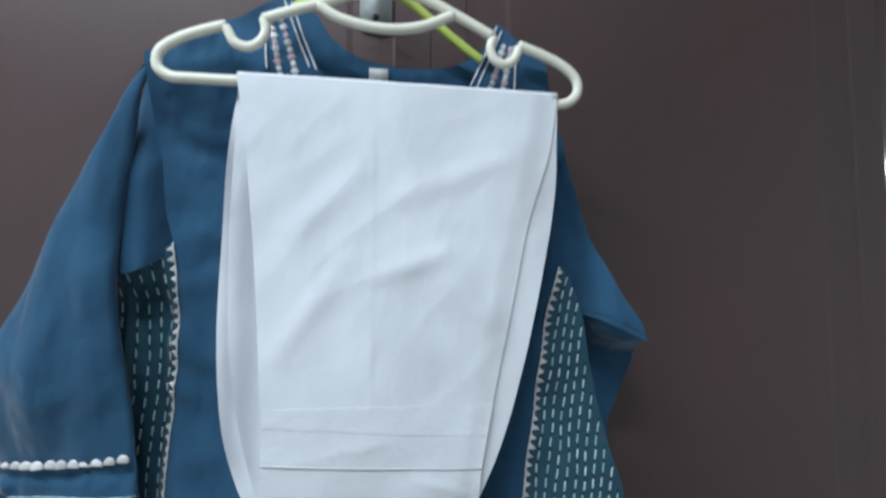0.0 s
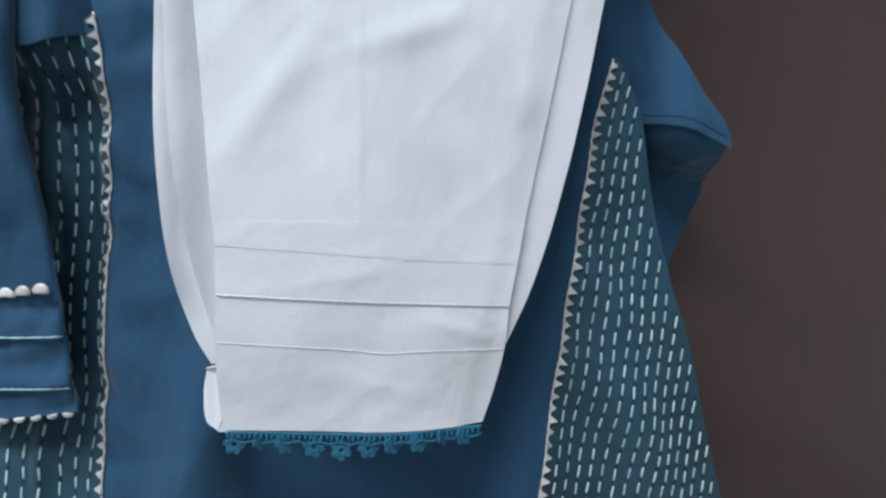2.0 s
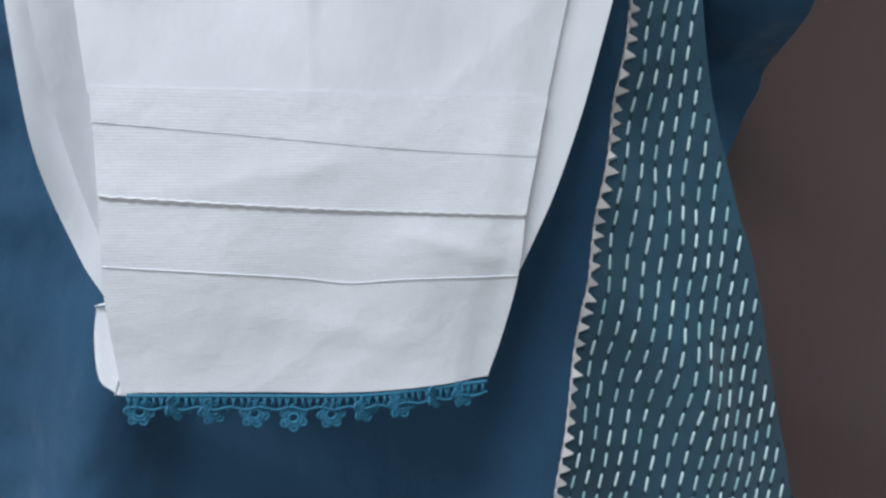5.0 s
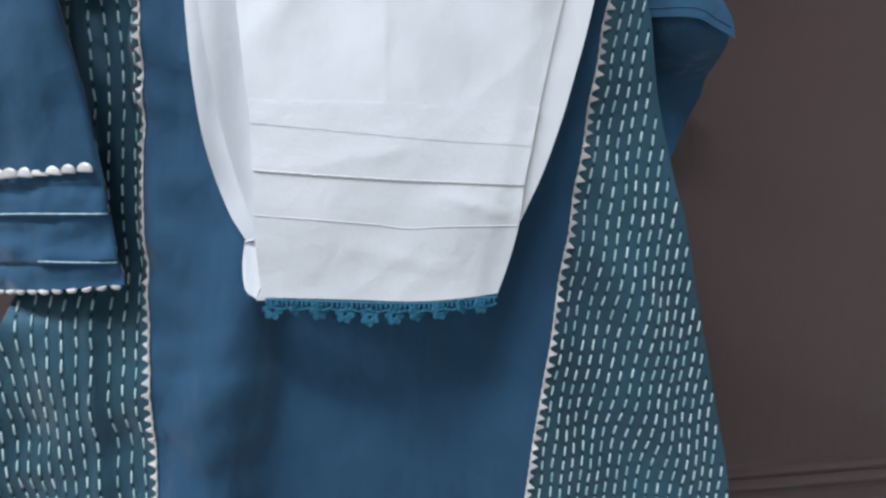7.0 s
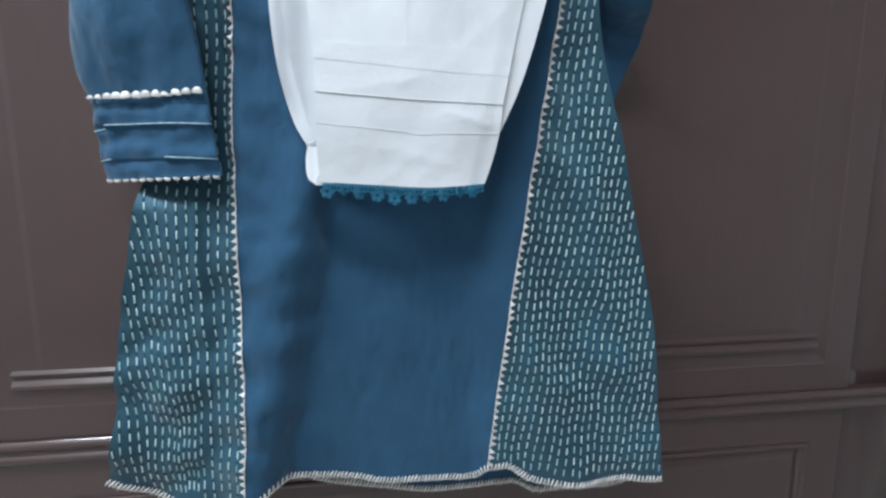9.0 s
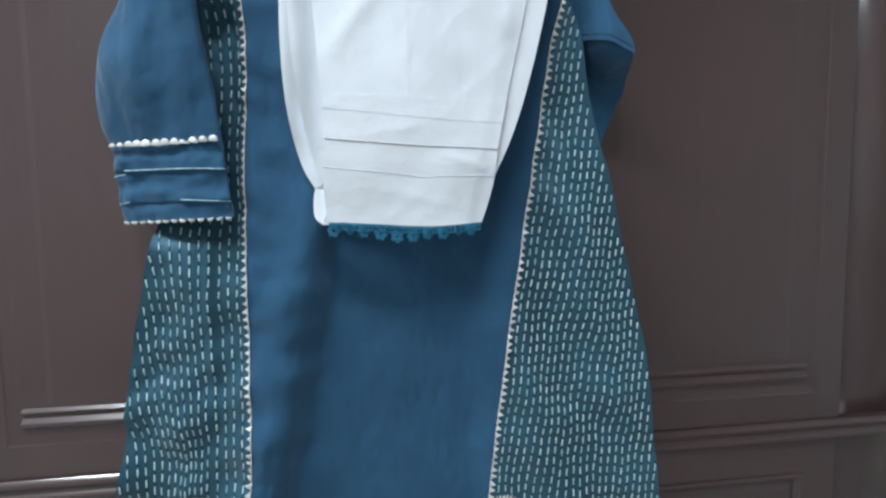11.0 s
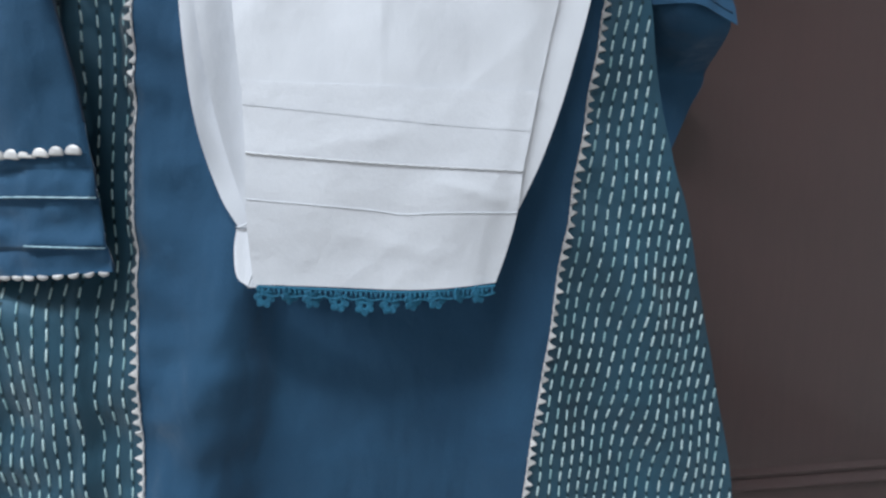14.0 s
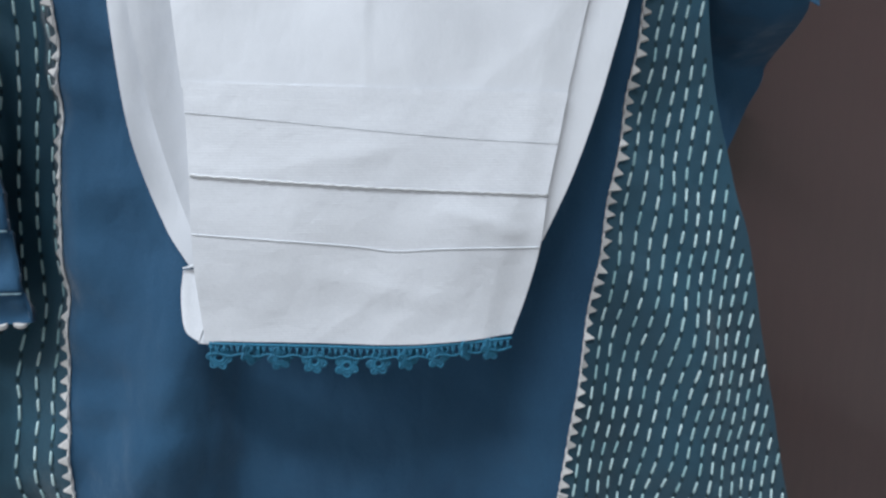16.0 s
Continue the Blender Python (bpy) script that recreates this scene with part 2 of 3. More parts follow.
def bead(inset, y, r, n=14):
    """A half-round ridge at an inset, as profile steps."""
    return [(inset - r * math.cos(math.pi * k / n), y - r * math.sin(math.pi * k / n)) for k in range(n + 1)]


def wardrobe_door(x0, x1, label):
    """A door with a raised field inside a double bead."""
    bm = bmesh.new()
    gap = 0.0004
    steps = [(0.0, 0.022), (0.0, 0.0), (0.045, 0.0), (0.0475, 0.0012), (0.060, 0.0020), (0.098, 0.0020), (0.106, 0.0012)]
    profile_ring(bm, x0 + gap, x1 - gap, DOOR_LOW, DOOR_HIGH, steps)
    door = part("door", bm, WOOD, wardrobe, label, False)
    outline = [(-1.0, 0.0), (-0.92, 0.45), (-0.70, 0.80), (-0.40, 0.98), (-0.15, 1.0), (0.05, 0.90), (0.90, 0.14), (1.0, 0.0)]
    for low, r in ((0.0775, 0.0074), (0.0925, 0.0046)):
        for z in (DOOR_LOW + low, DOOR_HIGH - low):
            bm = bmesh.new()
            ends = []
            for x, k in ((x0 + 0.064, 0.3), (x0 + 0.067, 1.0), (x1 - 0.067, 1.0), (x1 - 0.064, 0.3)):
                ends.append([bm.verts.new((x, 0.0022 - k * r * out, z + k * r * up)) for up, out in outline])
            for a, b in zip(ends, ends[1:]):
                for k in range(len(outline) - 1):
                    bm.faces.new((a[k], b[k], b[k + 1], a[k + 1]))
            bm.faces.new(ends[0])
            bm.faces.new(ends[-1])
            part("bead", bm, WOOD, door, "polished half-round bead", False)
    return door


wardrobe_door(-0.560, SEAM, "dark wooden door with a beaded panel")
wardrobe_door(SEAM, 0.758, "dark wooden door with a beaded panel")

bm = bmesh.new()
box(bm, (-0.76, 0.010, 0.0), (-0.562, 0.6, WARDROBE_TOP), 0.003)
part("side_panel", bm, WOOD, wardrobe)
bm = bmesh.new()
box(bm, (0.761, 0.012, 0.0), (0.96, 0.6, WARDROBE_TOP), 0.003)
part("side_panel", bm, WOOD, wardrobe)
bm = bmesh.new()
box(bm, (-0.561, 0.024, 0.10), (0.760, 0.6, WARDROBE_TOP - 0.002), 0.002)
part("carcass", bm, WOOD, wardrobe)
bm = bmesh.new()
box(bm, (-0.561, 0.002, DOOR_HIGH + 0.003), (0.760, 0.03, WARDROBE_TOP), 0.003)
part("top_rail", bm, WOOD, wardrobe)


def ledge(z, height, out, name):
    """A level moulding across the front: two rounds with a hollow between."""
    bm = bmesh.new()
    prof = [(0.024, -height / 2), (-out * 0.55, -height / 2)]
    prof += [(-out * 0.55 - out * 0.35 * math.sin(math.pi * k / 14), -height / 2 + height * 0.34 * k / 14) for k in range(1, 15)]
    prof += [(-out * 0.4, -height * 0.1), (-out * 0.4, 0.02 * height)]
    prof += [(-out * 0.5 - out * 0.5 * math.sin(math.pi * k / 16), height * 0.05 + height * 0.45 * k / 16) for k in range(1, 17)]
    prof += [(0.024, height / 2)]
    ends = []
    for x in (-0.765, 0.965):
        ends.append([bm.verts.new((x, y, z + dz)) for y, dz in prof])
    a, b = ends
    for k in range(len(prof)):
        bm.faces.new((a[k], b[k], b[(k + 1) % len(prof)], a[(k + 1) % len(prof)]))
    bm.faces.new(a)
    bm.faces.new(b[::-1])
    return part(name, bm, WOOD, wardrobe, "polished wooden moulding", False)


ledge(0.6088, 0.0315, 0.010, "moulding")
bm = bmesh.new()
profile_ring(bm, -0.56, 0.759, 0.12, 0.5925, [(0.0, 0.024), (0.0, 0.006), (0.003, 0.003), (0.055, 0.003)] + bead(0.066, 0.004, 0.004) + [(0.074, 0.009), (0.09, 0.006)])
part("drawer_front", bm, WOOD, wardrobe, "dark wooden drawer front with a bead", False)
bm = bmesh.new()
box(bm, (-0.558, 0.02, 0.0), (0.757, 0.06, 0.118), 0.002)
part("plinth", bm, WOOD, wardrobe)

# the metal catch from which both hangers hang
catch = thing("door_catch", (0.03, 0.0, 1.56), "grey metal door catch with a screw hole", "catch")
bm = bmesh.new()
box(bm, (0.010, -0.010, 1.562), (0.050, 0.001, 1.64), 0.004)
part("plate", bm, STEEL, catch)
bm = bmesh.new()
tube(bm, [(0.03, -0.004, 1.615), (0.03, -0.07, 1.617), (0.03, -0.125, 1.620), (0.03, -0.132, 1.632)], 0.0045, 10)
part("peg", bm, STEEL, catch)
bm = bmesh.new()
tube(bm, [(0.030, -0.0095, 1.574), (0.030, -0.0125, 1.574)], 0.0042, 12)
part("screw", bm, DARK, catch)


# ---- hangers ----
def hanger_bar(points, y, n):
    return [Vector((p[0], y, p[1])) for p in smooth_line(points, n)]


ivory = thing("white_hanger", (0.03, -0.118, 1.50), "ivory white plastic hanger with strap notches holding trousers", "hanger")
HY = -0.118
bm = bmesh.new()
tube(bm, hanger_bar([(-0.083, 1.508), (-0.081, 1.494), (-0.088, 1.482), (-0.099, 1.4775), (-0.111, 1.482), (-0.117, 1.4925), (-0.120, 1.4965)], HY, 26), 0.0052)
tube(bm, hanger_bar([(-0.1185, 1.4985), (-0.140, 1.4915), (-0.166, 1.4795), (-0.1805, 1.4665), (-0.181, 1.4520), (-0.1700, 1.4435), (-0.150, 1.4425), (-0.100, 1.4425)], HY, 34), 0.0056)
part("arm", bm, IVORY, ivory)
bm = bmesh.new()
tube(bm, hanger_bar([(0.153, 1.506), (0.1495, 1.492), (0.154, 1.481), (0.164, 1.4765), (0.174, 1.481), (0.1795, 1.491), (0.181, 1.4965)], HY, 26), 0.0052)
tube(bm, hanger_bar([(0.180, 1.4985), (0.205, 1.490), (0.231, 1.4775), (0.2445, 1.464), (0.2455, 1.450), (0.237, 1.4395), (0.222, 1.4355), (0.20, 1.4365)], HY, 34), 0.0056)
part("arm", bm, IVORY, ivory)
bm = bmesh.new()
tube(bm, hanger_bar([(-0.105, 1.4425), (0.03, 1.440), (0.205, 1.4365)], HY, 12), 0.0054)
part("trouser_bar", bm, IVORY, ivory)
bm = bmesh.new()
tube(bm, hanger_bar([(-0.084, 1.507), (-0.058, 1.5175), (-0.030, 1.5275), (0.004, 1.541), (0.030, 1.550), (0.060, 1.5475), (0.085, 1.5395), (0.115, 1.5255), (0.1535, 1.5055)], HY, 40), 0.0056)
tube(bm, hanger_bar([(-0.031, 1.5275), (-0.012, 1.5155), (0.015, 1.5085), (0.045, 1.5065), (0.077, 1.5120), (0.1105, 1.5270)], HY, 30), 0.0058)
part("yoke", bm, IVORY, ivory)
bm = bmesh.new()
tube(bm, hanger_bar([(0.030, 1.551), (0.030, 1.590), (0.036, 1.600), (0.052, 1.611), (0.049, 1.630), (0.030, 1.6375), (0.012, 1.628)], HY, 30), 0.0040)
part("hook", bm, IVORY, ivory)

lime = thing("green_hanger", (0.04, -0.088, 1.50), "lime green plastic hanger inside the blue tunic", "hanger")
LY = -0.088
bm = bmesh.new()
tube(bm, hanger_bar([(0.034, 1.577), (-0.005, 1.572), (-0.060, 1.548), (-0.110, 1.518), (-0.165, 1.486), (-0.178, 1.470), (-0.165, 1.458), (-0.10, 1.456)], LY + 0.018, 36), 0.0055)
part("arm", bm, LIME, lime)
bm = bmesh.new()
tube(bm, hanger_bar([(0.034, 1.577), (0.062, 1.567), (0.100, 1.538), (0.145, 1.504), (0.190, 1.475), (0.200, 1.463), (0.185, 1.452), (0.12, 1.452)], LY + 0.018, 36), 0.0055)
part("arm", bm, LIME, lime)
bm = bmesh.new()
tube(bm, hanger_bar([(0.034, 1.576), (0.034, 1.592), (0.040, 1.600), (0.053, 1.612), (0.048, 1.630), (0.030, 1.6365), (0.012, 1.626)], LY, 26), 0.0038)
part("hook", bm, LIME, lime)


# ---- the tunic ----
tunic = thing("blue_tunic", (0.03, -0.07, 1.05), "teal blue cotton tunic with stitched side panels and silver trim", "tunic")

SEAM_L = [(-0.186, 0.548), (-0.185, 0.594), (-0.179, 0.673), (-0.180, 0.735), (-0.180, 0.826), (-0.180, 0.950), (-0.178, 1.050), (-0.1745, 1.112), (-0.171, 1.173), (-0.172, 1.230), (-0.177, 1.285)]
SEAM_R = [(0.139, 0.568), (0.147, 0.652), (0.156, 0.734), (0.166, 0.830), (0.181, 0.924), (0.196, 1.016), (0.207, 1.095), (0.215, 1.156), (0.224, 1.205), (0.240, 1.263)]
SIDE_R = [(0.384, 0.552), (0.374, 0.631), (0.367, 0.715), (0.355, 0.797), (0.335, 0.884), (0.314, 0.969), (0.301, 1.029), (0.291, 1.060), (0.280, 1.110), (0.272, 1.160), (0.264, 1.215), (0.246, 1.263)]
SIDE_L = [(-0.356, 0.593), (-0.343, 0.648), (-0.331, 0.739), (-0.320, 0.821), (-0.306, 0.894), (-0.290, 0.965), (-0.274, 1.060), (-0.258, 1.160), (-0.245, 1.245), (-0.180, 1.284)]


def body_depth(x, z):
    """How far the front of the tunic stands off the doors."""
    y = -0.068
    low = 1 - step(0.85, 1.20, z)
    # a ridge that runs from under the trousers down towards the outer seam, and the flat behind it
    ridge = -0.075 - (0.95 - z) * 0.19
    inside = step(ridge - 0.020, ridge + 0.028, x) * (1 - step(0.10, 0.16, x))
    y += 0.030 * inside * step(1.12, 0.92, z) if z < 1.12 else 0.0
    y -= 0.016 * math.exp(-((x - ridge + 0.032) / 0.028) ** 2) * (1 - step(0.93, 1.08, z))
    # right side: long oblique folds that widen to the hem; towards the armhole the panel turns back round the side
    if x > 0.14:
        d = x - 0.14
        high = step(0.99, 1.10, z)
        y -= 0.020 * step(0.0, 0.14, d) * (1 - 0.4 * high)
        fall = step(0.01, 0.07, d)
        broad = (x - 0.24) * 42 + (z - 0.93) * 12 + 0.6 * ripple(x, z, 5, 5, 20)
        rim = step(0.0, 0.05, 0.378 - (z - 0.6) * 0.215 - x)
        y -= 0.0075 * math.sin(broad) * fall * (1 - 0.7 * high) * (0.25 + 0.75 * rim) * (0.3 + 0.7 * step(0.56, 0.68, z))
        y += 0.0026 * math.sin(d * 58 + (z - 0.9) * 66 + 1.1 + 1.2 * ripple(x, z, 7, 7, 24)) * fall * rim
        y += 0.0020 * ripple(x + z, z - x, 20, 16, 26.0) * fall
    if x < -0.16:
        d = -0.16 - x
        y += 0.004 * step(0.0, 0.1, d) + 0.022 * step(0.005, 0.035, d) * step(0.93, 1.0, z) * step(1.27, 1.2, z)
        y += 0.0036 * math.sin(d * 75 + z * 5) * step(0.01, 0.05, d)
        y -= 0.005 * math.exp(-((x + 0.226) / 0.006) ** 2) * step(0.70, 0.80, z)
        y += 0.005 * math.sin(z * 60 + x * 25) * math.exp(-((z - 0.67) / 0.07) ** 2)
        y += 0.0050 * ripple(x - z * 0.4, z + x * 0.6, 14, 24, 28.0) * step(0.0, 0.04, d) * step(1.0, 0.85, z)
        y += 0.0022 * math.sin(z * 92 - x * 60 + 2 * ripple(x, z, 6, 8, 29.0)) * step(0.0, 0.03, d) * step(0.95, 0.8, z)
    y += 0.010 * ripple(x, z, 6, 4, 3.1) + 0.004 * ripple(x, z, 16, 11, 7.7)
    y += 0.008 * ripple(x - z * 0.6, z + x * 0.5, 9, 26, 15.0) * step(0.02, -0.10, x) * step(0.5, 0.62, z)
    y += 0.005 * ripple(x, z - x * 0.3, 7, 20, 31.0) * step(0.80, 0.66, z)
    y += 0.004 * math.sin(x * 38 + 1.0) * step(0.72, 0.54, z)
    y += 0.0045 * ripple(x + 0.5 * z, z - 0.3 * x, 26, 34, 61.0) * step(-0.06, -0.14, x) * step(-0.20, -0.17, x)
    y += 0.0030 * ripple(x - 0.4 * z, z, 18, 30, 63.0) * step(-0.17, -0.10, x) * step(0.17, 0.10, x) * step(1.1, 0.9, z)
    # the shoulders lie over the hanger
    y -= 0.024 * step(1.40, 1.47, z)
    return min(y, -0.042)


HEM_MID = [(-0.186, 0.548), (-0.177, 0.552), (-0.161, 0.563), (-0.138, 0.569), (-0.084, 0.568), (-0.044, 0.562), (-0.004, 0.552), (0.037, 0.551), (0.078, 0.55), (0.12, 0.551), (0.139, 0.568)]
HEM_R = [(0.139, 0.568), (0.157, 0.5720), (0.168, 0.5720), (0.178, 0.5655), (0.19, 0.557), (0.207, 0.551), (0.237, 0.551), (0.279, 0.553), (0.322, 0.552), (0.384, 0.552)]
HEM_L = [(-0.356, 0.593), (-0.328, 0.579), (-0.296, 0.562), (-0.268, 0.553), (-0.232, 0.546), (-0.186, 0.548)]

front = part("front_panel", sheet((SEAM_L, SEAM_R, HEM_MID, [(-0.177, 1.285), (0.03, 1.275), (0.240, 1.263)]), body_depth, 64, 100), BLUE, tunic, "plain blue front panel")
NECK_L = [(0.05, 1.275), (0.05, 1.390), (0.008, 1.425), (-0.032, 1.472), (-0.047, 1.508), (-0.060, 1.545)]
NECK_R = [(0.05, 1.275), (0.05, 1.390), (0.100, 1.425), (0.133, 1.465), (0.150, 1.502), (0.163, 1.536)]
ARM_L = [(-0.177, 1.285), (-0.189, 1.330), (-0.195, 1.385), (-0.200, 1.440), (-0.202, 1.475)]
ARM_R = [(0.240, 1.263), (0.236, 1.340), (0.226, 1.430), (0.217, 1.485)]
part("bodice", sheet((ARM_L, NECK_L, [(-0.177, 1.285), (-0.06, 1.280), (0.05, 1.275)], [(-0.202, 1.475), (-0.130, 1.517), (-0.060, 1.545)]), body_depth, 30, 36), BLUE, tunic, "plain blue bodice")
part("bodice", sheet((NECK_R, ARM_R, [(0.05, 1.275), (0.15, 1.269), (0.240, 1.263)], [(0.163, 1.536), (0.192, 1.508), (0.217, 1.485)]), body_depth, 30, 36), BLUE, tunic, "plain blue bodice")


def back_depth(x, z):
    return -0.030 - 0.022 * step(1.30, 1.48, z) - 0.020 * step(0.9, 1.2, z) * step(0.3, 0.1, abs(x - 0.03)) + 0.004 * ripple(x, z, 7, 5, 12.0)


BACK = ([(-0.350, 0.597), (-0.325, 0.740), (-0.275, 0.965), (-0.205, 1.250), (-0.200, 1.465)],
        [(0.386, 0.527), (0.362, 0.715), (0.290, 1.000), (0.238, 1.260), (0.214, 1.480)],
        [(-0.350, 0.597), (-0.250, 0.566), (-0.150, 0.575), (-0.085, 0.553), (-0.004, 0.536), (0.055, 0.526), (0.123, 0.527), (0.167, 0.529), (0.185, 0.529), (0.216, 0.513), (0.257, 0.514), (0.349, 0.514), (0.386, 0.527)],
        [(-0.200, 1.465), (-0.064, 1.540), (-0.039, 1.542), (-0.019, 1.514), (0.013, 1.493), (0.065, 1.484), (0.118, 1.491), (0.150, 1.512), (0.165, 1.534), (0.214, 1.480)])
part("back_panel", sheet(BACK, back_depth, 60, 60), BLUE, tunic, "plain blue back panel")

panel_r = part("side_panel", sheet((SEAM_R, SIDE_R, HEM_R, [(0.240, 1.263), (0.246, 1.263)]), body_depth, 44, 110), TEAL, tunic, "dark teal side panel with rows of pale running stitch")
panel_l = part("side_panel", sheet((SIDE_L, SEAM_L, HEM_L, [(-0.180, 1.284), (-0.177, 1.285)]), body_depth, 36, 110), TEAL, tunic, "dark teal side panel with rows of pale running stitch")


# the sleeve that hangs in front of its side panel
def sleeve_tube(outer, inner, centre, thick, n, m, folds):
    """A flattened sleeve between two edges of (x, z) from the cuff up; centre(z) and thick(z) in y."""
    bm = bmesh.new()
    rings = []
    for j in range(n + 1):
        a, b = spline(outer, j / n), spline(inner, j / n)
        ring = []
        for k in range(m):
            t = 2 * math.pi * k / m
            u = 0.5 - 0.5 * math.cos(t)
            p = a * (1 - u) + b * u
            bow = math.copysign(abs(math.sin(t)) ** 0.7, math.sin(t))
            wave = 0.009 * ripple(p.x, p.y, 20, 4, 5.0) + 0.003 * ripple(p.x, p.y, 45, 20, 9.0) + folds(p.x, p.y)
            ring.append(bm.verts.new((p.x, centre(p.y) - 0.019 * (2 * u - 1) * step(1.40, 1.15, p.y) - thick(p.y) * bow + (wave if bow > 0 else 0), p.y)))
        rings.append(ring)
    for a, b in zip(rings, rings[1:]):
        for k in range(m):
            bm.faces.new((a[k], a[(k + 1) % m], b[(k + 1) % m], b[k]))
    bm.faces.new(rings[-1])
    return bm


OUT_L = [(-0.336, 1.066), (-0.346, 1.098), (-0.3475, 1.128), (-0.332, 1.187), (-0.298, 1.258), (-0.264, 1.335), (-0.236, 1.395), (-0.213, 1.452), (-0.200, 1.476)]
IN_L = [(-0.198, 1.0725), (-0.203, 1.130), (-0.212, 1.192), (-0.218, 1.253), (-0.2165, 1.323), (-0.210, 1.397), (-0.206, 1.440), (-0.198, 1.470)]


def sleeve_centre(z):
    return -0.066 - 0.022 * step(1.0, 1.28, z)


def sleeve_thick(z):
    return 0.012 + 0.008 * step(1.06, 1.14, z) - 0.014 * step(1.30, 1.46, z)


def sleeve_folds(x, z):
    """Soft oblique pulls, strongest above the cuff."""
    y = 0.006 * ripple(x + 0.5 * z, z - 0.4 * x, 16, 12, 41.0)
    return y + 0.002 * ripple(x - 0.8 * z, z, 30, 18, 43.0) * step(1.20, 1.12, z)


def cuff_folds(x, z):
    """Pleats that overhang at the two piped tucks, and level creases between them."""
    y = 0.004 * ripple(x, z, 14, 70, 45.0) + 0.003 * ripple(x + z, z - x, 40, 50, 47.0)
    for line, lift in ((1.0620, 0.0025), (1.0375, 0.0036), (0.9990, 0.0036)):
        d = z - line - 0.03 * (x + 0.26) * 0.4
        y -= lift * step(-0.0020, 0.0006, d) * step(0.020, 0.002, d)
    # the tuck gathered near the outer edge
    y -= 0.0035 * math.exp(-((x + 0.312 + (z - 1.02) * 0.25) / 0.0045) ** 2) * step(0.985, 1.0, z) * step(1.055, 1.045, z)
    return y


sleeve = part("sleeve", sleeve_tube(OUT_L, IN_L, sleeve_centre, sleeve_thick, 90, 56, sleeve_folds), BLUE, tunic, "blue three-quarter sleeve")
CUFF_O = [(-0.329, 0.974), (-0.333, 1.021), (-0.336, 1.067)]
CUFF_I = [(-0.188, 0.979), (-0.192, 1.010), (-0.198, 1.0735)]
cuff = part("cuff", sleeve_tube(CUFF_O, CUFF_I, sleeve_centre, sleeve_thick, 60, 64, cuff_folds), BLUE, tunic, "blue cuff with level tucks and silver edging")


def cuff_front(x, z, off=0.0015):
    """The y of the cuff's front face."""
    o, i = spline(CUFF_O, (z - 0.974) / 0.093).x, spline(CUFF_I, (z - 0.979) / 0.098).x
    u = min(max((x - o) / (i - o), 0.01), 0.99)
    t = math.acos(1 - 2 * u)
    wave = 0.009 * ripple(x, z, 20, 4, 5.0) + 0.003 * ripple(x, z, 45, 20, 9.0) + cuff_folds(x, z)
    return sleeve_centre(z) - 0.019 * (2 * u - 1) - sleeve_thick(z) * math.sin(t) ** 0.7 + wave - off


# underarm gore, lit from above
part("underarm_gore", sheet(([(-0.240, 1.250), (-0.238, 1.320), (-0.212, 1.468)], [(-0.168, 1.284), (-0.172, 1.340), (-0.186, 1.476)], [(-0.240, 1.250), (-0.208, 1.254), (-0.168, 1.284)], [(-0.212, 1.468), (-0.186, 1.476)]),
     lambda x, z: -0.058 - 0.030 * step(-0.176, -0.204, x) * step(1.45, 1.34, z) + 0.012 * step(-0.214, -0.232, x) * step(1.28, 1.34, z), 18, 24), BLUE, tunic)

# the other sleeve: upper part in front, lower part folded back behind the panel
SL_OUT = [(0.322, 1.182), (0.319, 1.197), (0.297, 1.236), (0.276, 1.287), (0.259, 1.351), (0.243, 1.422), (0.220, 1.481)]
def right_sleeve_depth(x, z):
    y = -0.062 - 0.022 * step(0.014, 0.045, x - 0.206 - (1.486 - z) * 0.157)
    y -= 0.030 * step(1.33, 1.19, z) * step(0.256, 0.290, x)
    y += 0.03 * step(0.0, 0.03, x - (0.307 - (z - 1.236) * 0.30) + 0.012) * step(1.2, 1.3, z)
    return y + 0.004 * ripple(x, z, 20, 9, 2.2) + 0.003 * ripple(x + z, z, 30, 26, 6.2)


SL_IN = [(0.250, 1.215), (0.234, 1.262), (0.224, 1.330), (0.214, 1.420), (0.206, 1.486)]
part("sleeve", sheet((SL_IN, SL_OUT, [(0.250, 1.215), (0.272, 1.207), (0.300, 1.192), (0.322, 1.182)], [(0.206, 1.486), (0.220, 1.481)]),
     right_sleeve_depth, 26, 44), BLUE, tunic, "blue sleeve folded back behind the tunic")
part("sleeve_fold", sheet(([(0.262, 1.020), (0.246, 1.110), (0.246, 1.238)], [(0.293, 1.020), (0.318, 1.084), (0.337, 1.128), (0.350, 1.158), (0.3225, 1.188)], [(0.262, 1.020), (0.293, 1.020)], [(0.246, 1.238), (0.272, 1.226), (0.300, 1.205), (0.3225, 1.188)]),
     lambda x, z: min(-0.022, -0.103 + 0.077 * step(1.190, 1.158, z - max(0, 0.31 - x) * 0.45) - 0.014 * step(1.085, 1.045, z) + 0.055 * step(0.292, 0.260, x) + 0.003 * ripple(x, z, 25, 15, 8.0)), 18, 40), BLUE, tunic, "shaded underside of the folded sleeve")
bm = bmesh.new()
tube(bm, [Vector((p[0], right_sleeve_depth(p[0], p[1]) - 0.0004, p[1])) for p in smooth_line([(0.262, 1.2190), (0.278, 1.2115), (0.302, 1.1985), (0.317, 1.1915)], 14)], 0.0006, 6)
part("sleeve_seam", bm, BLUE, tunic)

# cloth label inside the back neck
bm = bmesh.new()
box(bm, (0.022, -0.0790, 1.458), (0.043, -0.0780, 1.480), 0.0004)
